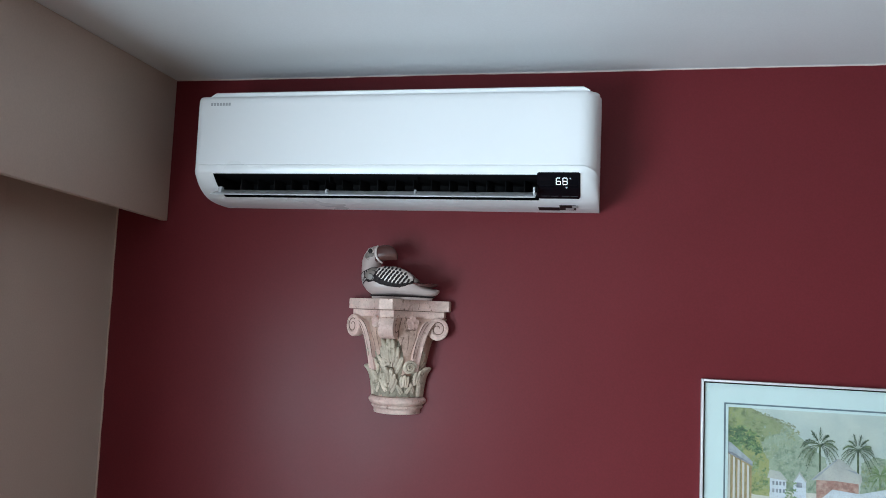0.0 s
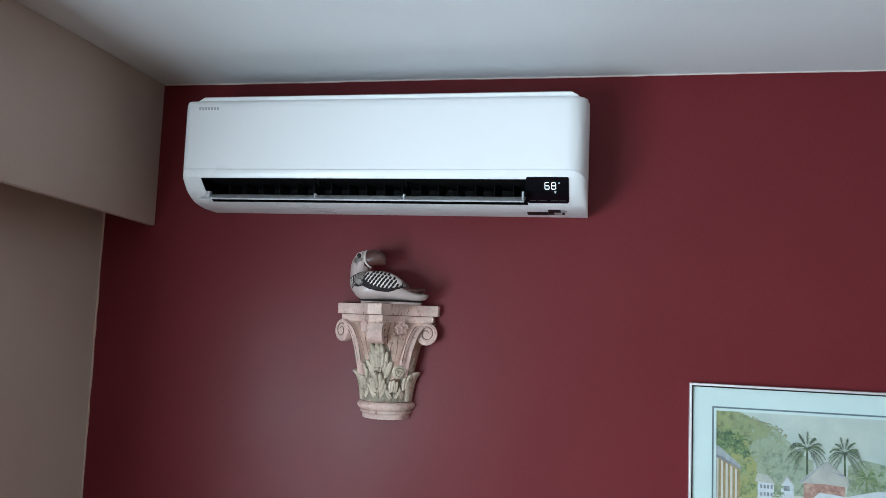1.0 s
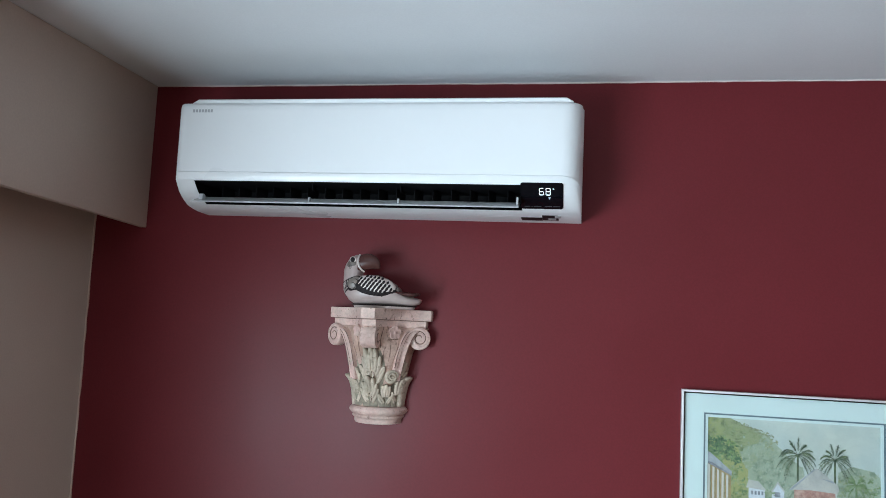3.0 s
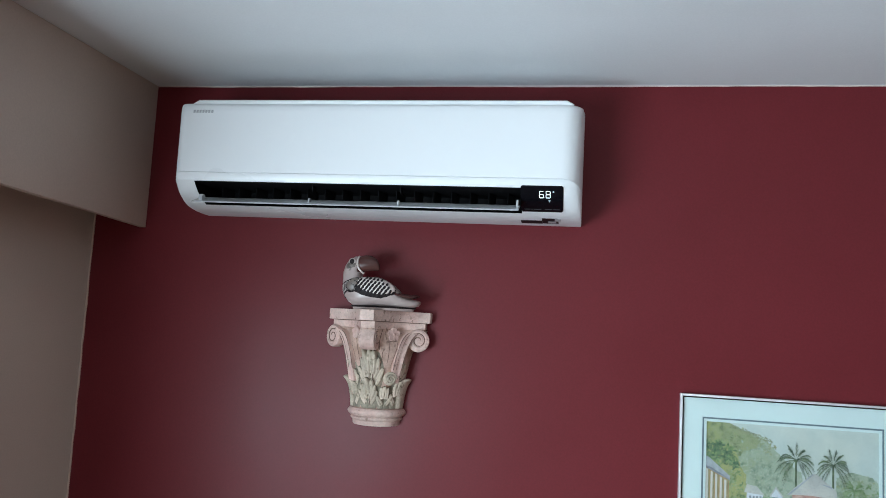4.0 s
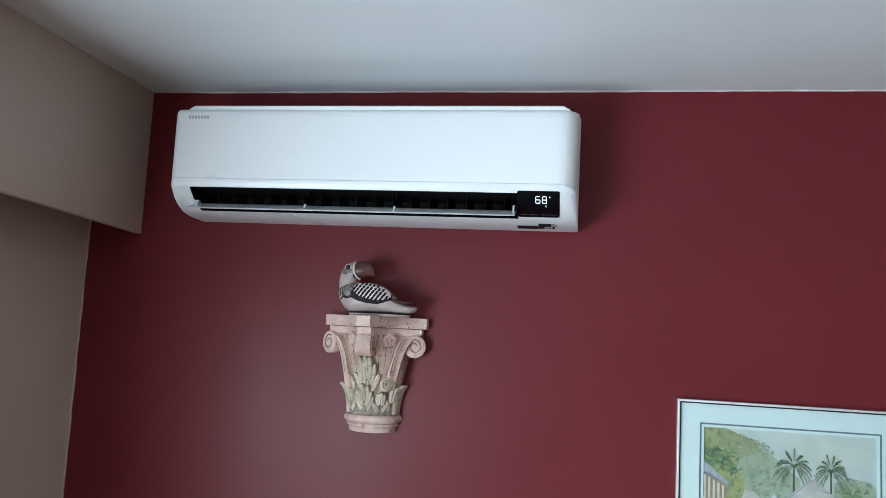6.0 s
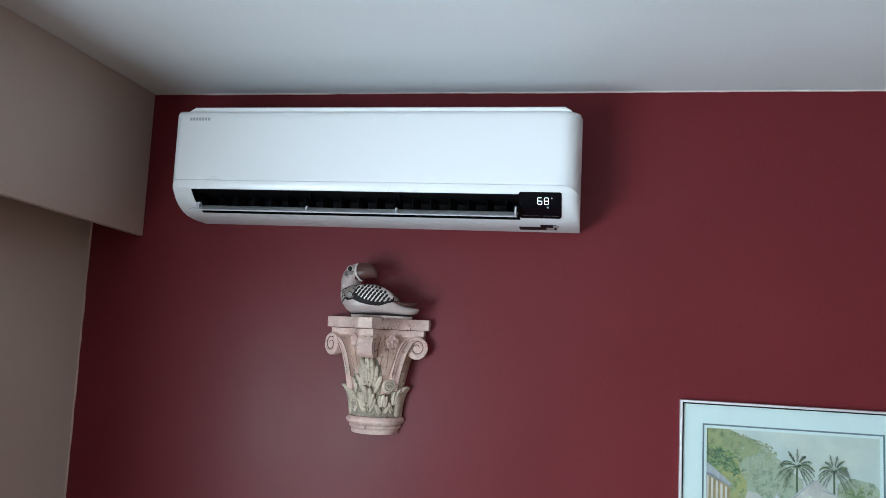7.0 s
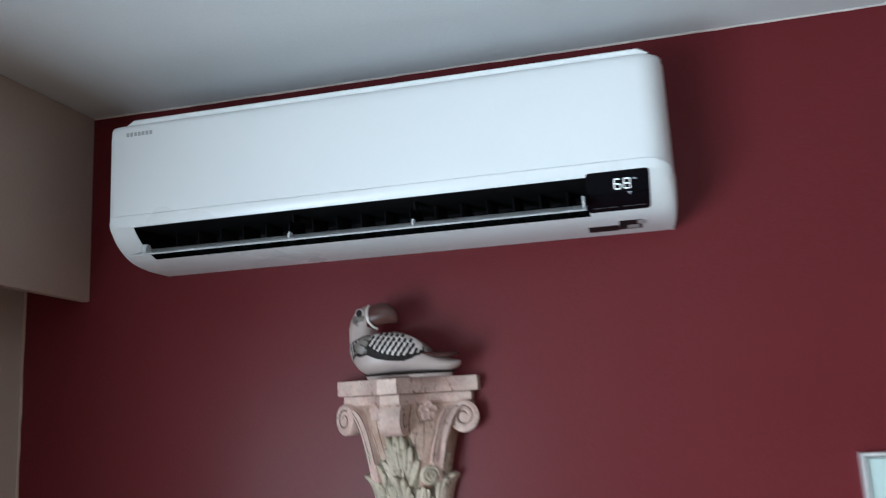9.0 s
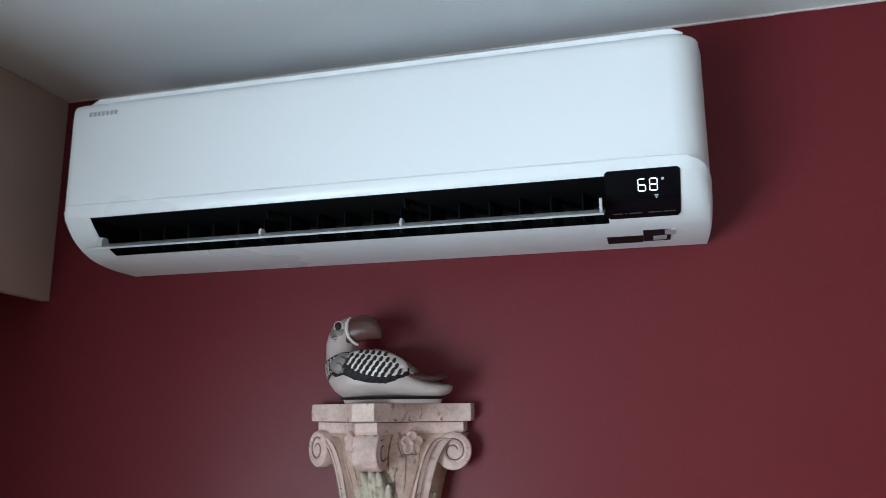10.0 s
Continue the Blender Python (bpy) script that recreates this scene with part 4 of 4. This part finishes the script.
SKYW = wash("pale grey sky wash", (0.43, 0.51, 0.485), (0.47, 0.53, 0.48), 10, 0.05)
HILLY = wash("yellow green wash", (0.31, 0.34, 0.17), (0.21, 0.28, 0.16), 40)
HILLG = wash("grey green wash", (0.28, 0.345, 0.245), (0.36, 0.41, 0.32), 22)
HILLM = wash("soft green wash", (0.27, 0.31, 0.175), (0.22, 0.28, 0.16), 40)
BUSH = wash("dark green wash", (0.06, 0.13, 0.07), (0.16, 0.25, 0.10), 60, 0.35)
PALM = wash("palm green wash", (0.055, 0.095, 0.06), (0.11, 0.16, 0.08), 60, 0.3)
HILLD = wash("brown green wash", (0.17, 0.19, 0.11), (0.24, 0.26, 0.15), 50)
HILLB = wash("blue green wash", (0.23, 0.305, 0.235), (0.29, 0.36, 0.29), 40)
BUSHL = wash("mid green wash", (0.15, 0.24, 0.11), (0.20, 0.28, 0.15), 60, 0.3)
SLATEL = wash("light slate wash", (0.33, 0.37, 0.40), (0.28, 0.31, 0.34), 40)
ROOFW = wash("pale roof wash", (0.46, 0.47, 0.43), (0.38, 0.39, 0.37), 30, 0.08)
BRICKW = wash("brick red wash", (0.36, 0.20, 0.165), (0.42, 0.28, 0.23), 60)
SLOPE = wet_wash("hill side wash", ((0.29, 0.33, 0.14), (0.25, 0.31, 0.20), (0.15, 0.20, 0.11), (0.33, 0.36, 0.21)), 30, PX + 0.02, PX + 0.12)
VALLEY = wet_wash("valley wash", ((0.27, 0.33, 0.21), (0.33, 0.40, 0.33), (0.17, 0.24, 0.17), (0.37, 0.42, 0.34)), 34, PX + 0.08, PX + 0.24)
GROVE = wet_wash("grove wash", ((0.27, 0.32, 0.14), (0.33, 0.34, 0.15), (0.13, 0.20, 0.09), (0.36, 0.36, 0.20)), 40, PX, PX + 0.10)
DARKG = wash("deep green wash", (0.050, 0.115, 0.065), (0.11, 0.19, 0.09), 70, 0.3)
PLANKW = wash("ochre wash", (0.36, 0.27, 0.13), (0.28, 0.2, 0.1), 60)
GREYW = wash("slate wash", (0.18, 0.21, 0.24), (0.25, 0.27, 0.3), 40)
PALEW = wash("pale house wash", (0.55, 0.60, 0.64), (0.50, 0.55, 0.6), 40, 0.08)
ROADW = wash("pale street wash", (0.55, 0.54, 0.48), (0.48, 0.48, 0.44), 12, 0.1)
paper = part("painting", boxed(PX - 0.004, PX + PW + 0.004, PAPER, PAPER + 0.0006, PZ - PH - 0.004, PZ + 0.004), SKYW, pic, "watercolour of houses, palms and green hills", smooth=False)
layer = [0]


def paint(name, shapes, mat, label="", kind=""):
    """Flat painted shapes of (right, down) metres from the picture's corner, each a thin coat of paint."""
    bm = bmesh.new()
    for sh in shapes:
        layer[0] += 1
        y = PAPER - 0.0000006 * layer[0]
        pts = [(PX + min(PW, max(0.0, u)), PZ - min(PH, max(0.0, w))) for u, w in sh]
        f = bm.faces.new([bm.verts.new((x, y, z)) for x, z in pts])
        f.normal_update()
        if f.normal.y > 0:
            f.normal_flip()
    return tagged(part(name, bm, mat, paper, label, smooth=False, tidy=False), kind=kind)


pr = random.Random(11)


def ragged(pts, amp):
    out = []
    for (a, b), (c, d) in zip(pts, pts[1:] + pts[:1]):
        steps = max(1, int(math.hypot(c - a, d - b) / (2.6 * amp)))
        for k in range(steps):
            t = k / steps
            out.append((a + (c - a) * t + pr.uniform(-amp, amp), b + (d - b) * t + pr.uniform(-amp, amp)))
    return out


def puff(u, w, r, n=16):
    tilt, thin = pr.uniform(0, math.pi), pr.uniform(0.35, 0.9)
    out = []
    for k in range(n):
        q = r * (1 + pr.uniform(-0.3, 0.3))
        a, b = q * math.cos(2 * math.pi * k / n), thin * q * math.sin(2 * math.pi * k / n)
        out.append((u + a * math.cos(tilt) - b * math.sin(tilt), w + a * math.sin(tilt) + b * math.cos(tilt)))
    return out



def scatter(n, u0, u1, w_of, spread, r0, r1, k=10):
    out = []
    for _ in range(n):
        u = u0 + (u1 - u0) * pr.random()
        out.append(puff(u, w_of(u) + spread * pr.random(), r0 + (r1 - r0) * pr.random(), k))
    return out


ridge = lambda u: max(0.0, 0.32 * (u - 0.05)) + (0.9 * max(0.0, u - 0.15))
def fronds(n, u0, u1, w_of, spread, size):
    """Tufts of narrow brush strokes that fan upward."""
    out = []
    for _ in range(n):
        u = u0 + (u1 - u0) * pr.random()
        w = w_of(u) + spread * pr.random()
        for _ in range(5):
            a, ln = pr.uniform(-0.25, 1.25) * math.pi, size * pr.uniform(0.6, 1.2)
            wd = ln * pr.uniform(0.14, 0.24)
            dx, dy = math.cos(a), -math.sin(a)
            out.append([(u, w), (u + 0.45 * ln * dx - wd * dy, w + 0.45 * ln * dy + wd * dx), (u + ln * dx, w + ln * dy + 0.15 * ln), (u + 0.5 * ln * dx + wd * dy, w + 0.5 * ln * dy - wd * dx)])
    return out


paint("hill", [ragged([(0.0, 0.0), (0.055, 0.0), (0.085, 0.016), (0.105, 0.022), (0.142, 0.036), (0.165, 0.060), (0.19, 0.085), (0.225, 0.11), (0.24, 0.2), (0.0, 0.2)], 0.0014)], VALLEY)
paint("hill", [ragged([(0.0, 0.0), (0.055, 0.0), (0.085, 0.018), (0.105, 0.024), (0.130, 0.040), (0.118, 0.058), (0.090, 0.066), (0.075, 0.10), (0.0, 0.12)], 0.0016)], SLOPE)
paint("hill", [ragged([(0.30, 0.2), (0.305, 0.115), (0.335, 0.098), (0.36, 0.102), (0.385, 0.108), (0.40, 0.12), (0.40, 0.2)], 0.0015)], VALLEY)
# small dabs: tree tops along the ridge, trees down the slope, trees of the far valley
paint("foliage", scatter(120, 0.045, 0.165, ridge, 0.010, 0.0010, 0.0028), HILLD, kind="stuff")
paint("foliage", scatter(160, 0.04, 0.155, lambda u: ridge(u) + 0.004, 0.034, 0.0010, 0.0030), HILLM, kind="stuff")
paint("foliage", scatter(90, 0.0, 0.10, lambda u: ridge(u), 0.050, 0.0010, 0.0030), HILLM, kind="stuff")
paint("foliage", scatter(110, 0.08, 0.22, lambda u: ridge(u) + 0.03, 0.085, 0.0012, 0.0034), HILLB, kind="stuff")
paint("foliage", scatter(60, 0.07, 0.19, lambda u: ridge(u) + 0.05, 0.06, 0.0012, 0.0030), HILLG, kind="stuff")
paint("foliage", scatter(70, 0.31, 0.40, lambda u: 0.104, 0.05, 0.0012, 0.0034), HILLG, kind="stuff")
paint("foliage", scatter(90, 0.305, 0.39, lambda u: 0.118, 0.06, 0.0012, 0.0036), HILLM, kind="stuff")
paint("foliage", fronds(16, 0.32, 0.40, lambda u: 0.118, 0.045, 0.008), BUSHL, kind="stuff")
paint("street", [[(0.0, 0.195), (0.4, 0.195), (0.4, PH), (0.0, PH)]], ROADW)
paint("foliage", [ragged([(0.0, 0.050), (0.030, 0.042), (0.060, 0.056), (0.076, 0.082), (0.082, 0.105), (0.094, 0.125), (0.100, 0.165), (0.098, 0.21), (0.0, 0.21)], 0.0026)], GROVE)
paint("foliage", scatter(90, 0.0, 0.074, lambda u: 0.044 + 0.5 * max(0.0, u - 0.04), 0.052, 0.0016, 0.0042), BUSHL, kind="stuff")
paint("foliage", fronds(40, 0.0, 0.074, lambda u: 0.050 + 0.55 * max(0.0, u - 0.04), 0.048, 0.012), BUSH, kind="stuff")
paint("foliage", fronds(26, 0.0, 0.066, lambda u: 0.050 + 0.5 * max(0.0, u - 0.03), 0.036, 0.010), DARKG, kind="stuff")
paint("foliage", fronds(30, 0.02, 0.094, lambda u: 0.076 + 0.5 * max(0.0, u - 0.04), 0.080, 0.009), BUSHL, kind="stuff")
paint("foliage", fronds(18, 0.05, 0.098, lambda u: 0.110 + 0.4 * max(0.0, u - 0.05), 0.070, 0.009), HILLY, kind="stuff")
paint("shed", [[(0.0, 0.112), (0.012, 0.110), (0.056, 0.142), (0.056, 0.24), (0.0, 0.24)]], PLANKW)
paint("shed_roof", [[(0.0, 0.084), (0.008, 0.088), (0.058, 0.130), (0.058, 0.137), (0.0, 0.108)]], SLATEL)
paint("shed_wall", [[(u, 0.114 + 0.55 * u), (u + 0.0050, 0.117 + 0.55 * u), (u + 0.0050, 0.24), (u, 0.24)] for u in (0.001, 0.012, 0.023, 0.034, 0.045)], ROADW)
paint("shed_post", [[(u, 0.112 + 0.55 * u), (u + 0.0016, 0.113 + 0.55 * u), (u + 0.0016, 0.24), (u, 0.24)] for u in (0.007, 0.018, 0.029, 0.040, 0.051)], HILLD)
paint("shed_eave", [[(0.0, 0.108), (0.012, 0.112), (0.058, 0.137), (0.058, 0.141), (0.0, 0.113)]], GREYW)
paint("cottage", [[(0.098, 0.158), (0.136, 0.166), (0.136, 0.24), (0.098, 0.24)], [(0.152, 0.170), (0.166, 0.150), (0.181, 0.168), (0.181, 0.24), (0.152, 0.24)]], PALEW)
paint("cottage_roof", [[(0.092, 0.166), (0.098, 0.146), (0.122, 0.150), (0.140, 0.170)], [(0.150, 0.172), (0.166, 0.146), (0.184, 0.170), (0.180, 0.170), (0.166, 0.152), (0.154, 0.172)]], ROOFW)
paint("cottage_window", [[(u, w), (u + 0.0048, w), (u + 0.0048, w + 0.009), (u, w + 0.009)] for u in (0.104, 0.112, 0.120, 0.128) for w in (0.173, 0.191)], GREYW)
paint("cottage_window", [[(0.159, 0.172), (0.172, 0.172), (0.172, 0.184), (0.159, 0.184)]], GREYW)
paint("foliage", scatter(50, 0.134, 0.160, lambda u: 0.168, 0.045, 0.0012, 0.003), BUSHL, kind="stuff")


def palm(u, w, r, seed):
    """Trunk stroke and arching fronds, each a row of ragged leaflet strokes on a rib."""
    q = random.Random(seed)
    shapes = [[(u - 0.0022, w), (u + 0.0020, w), (u + 0.0024, w + 0.075), (u - 0.0026, w + 0.075)]]
    for k in range(19):
        a = math.pi * (-0.26 + 1.52 * k / 18) + q.uniform(-0.15, 0.15)
        if abs(math.cos(a)) < 0.30:
            a += 0.32 * (1 if k % 2 else -1)
        ln = r * q.uniform(0.84, 1.10)
        sag = q.uniform(0.42, 0.66)
        rib = []
        for i in range(13):
            t = i / 12
            rib.append((u + ln * t * math.cos(a) * (1 - 0.12 * t * t), w - ln * (t * math.sin(a) - sag * t ** 2.4 * (abs(math.cos(a)) + 0.15))))
        shapes.append([(x, y - 0.0008) for x, y in rib] + [(x, y + 0.0008) for x, y in reversed(rib)])
        for i in range(3, 13):
            (x, y), (xa, ya) = rib[i], rib[i - 1]
            d = math.hypot(x - xa, y - ya) or 1.0
            dx, dy = (x - xa) / d, (y - ya) / d
            size = r * 0.19 * math.sin(math.pi * (0.15 + 0.75 * i / 12))
            for side in (-1, 1):
                e = size * q.uniform(0.55, 1.25)
                spread = q.uniform(0.35, 0.65)
                ex, ey = dx * 0.8 - side * dy * spread, dy * 0.8 + side * dx * spread + 0.18
                shapes.append([(x - dx * 0.0012, y - dy * 0.0012), (x + ex * e, y + ey * e), (x + dx * 0.0013, y + dy * 0.0013)])
    return shapes


paint("house", [[(0.204, 0.160), (0.298, 0.160), (0.298, 0.215), (0.204, 0.215)]], BRICKW)
paint("palm", palm(0.212, 0.079, 0.052, 3), PALM, "dark green painted palm")
paint("palm", palm(0.297, 0.085, 0.047, 8), PALM, "dark green painted palm")
paint("palm", palm(0.345, 0.142, 0.034, 5), BUSHL, "mid green painted palm")
paint("house_roof", [[(0.192, 0.163), (0.211, 0.143), (0.250, 0.109), (0.258, 0.109), (0.304, 0.145), (0.306, 0.157), (0.302, 0.165), (0.244, 0.161)]], ROOFW)
paint("house_roof", [[(0.205, 0.215), (0.240, 0.182), (0.30, 0.188), (0.36, 0.172), (0.40, 0.166), (0.40, 0.215)]], PALEW)
paint("house_roof_edge", [[(0.192, 0.163), (0.250, 0.109), (0.252, 0.111), (0.198, 0.164)], [(0.266, 0.131), (0.294, 0.136), (0.296, 0.142)]], SLATEL)
ob = part("glass_pane", boxed(FX0 + RW, FX1 - RW, FRONT + 0.0030, FRONT + 0.0050, FZ0 + RW, FZ1 - RW), GLASS, pic, "clear picture glass", smooth=False)
ob.visible_shadow = False
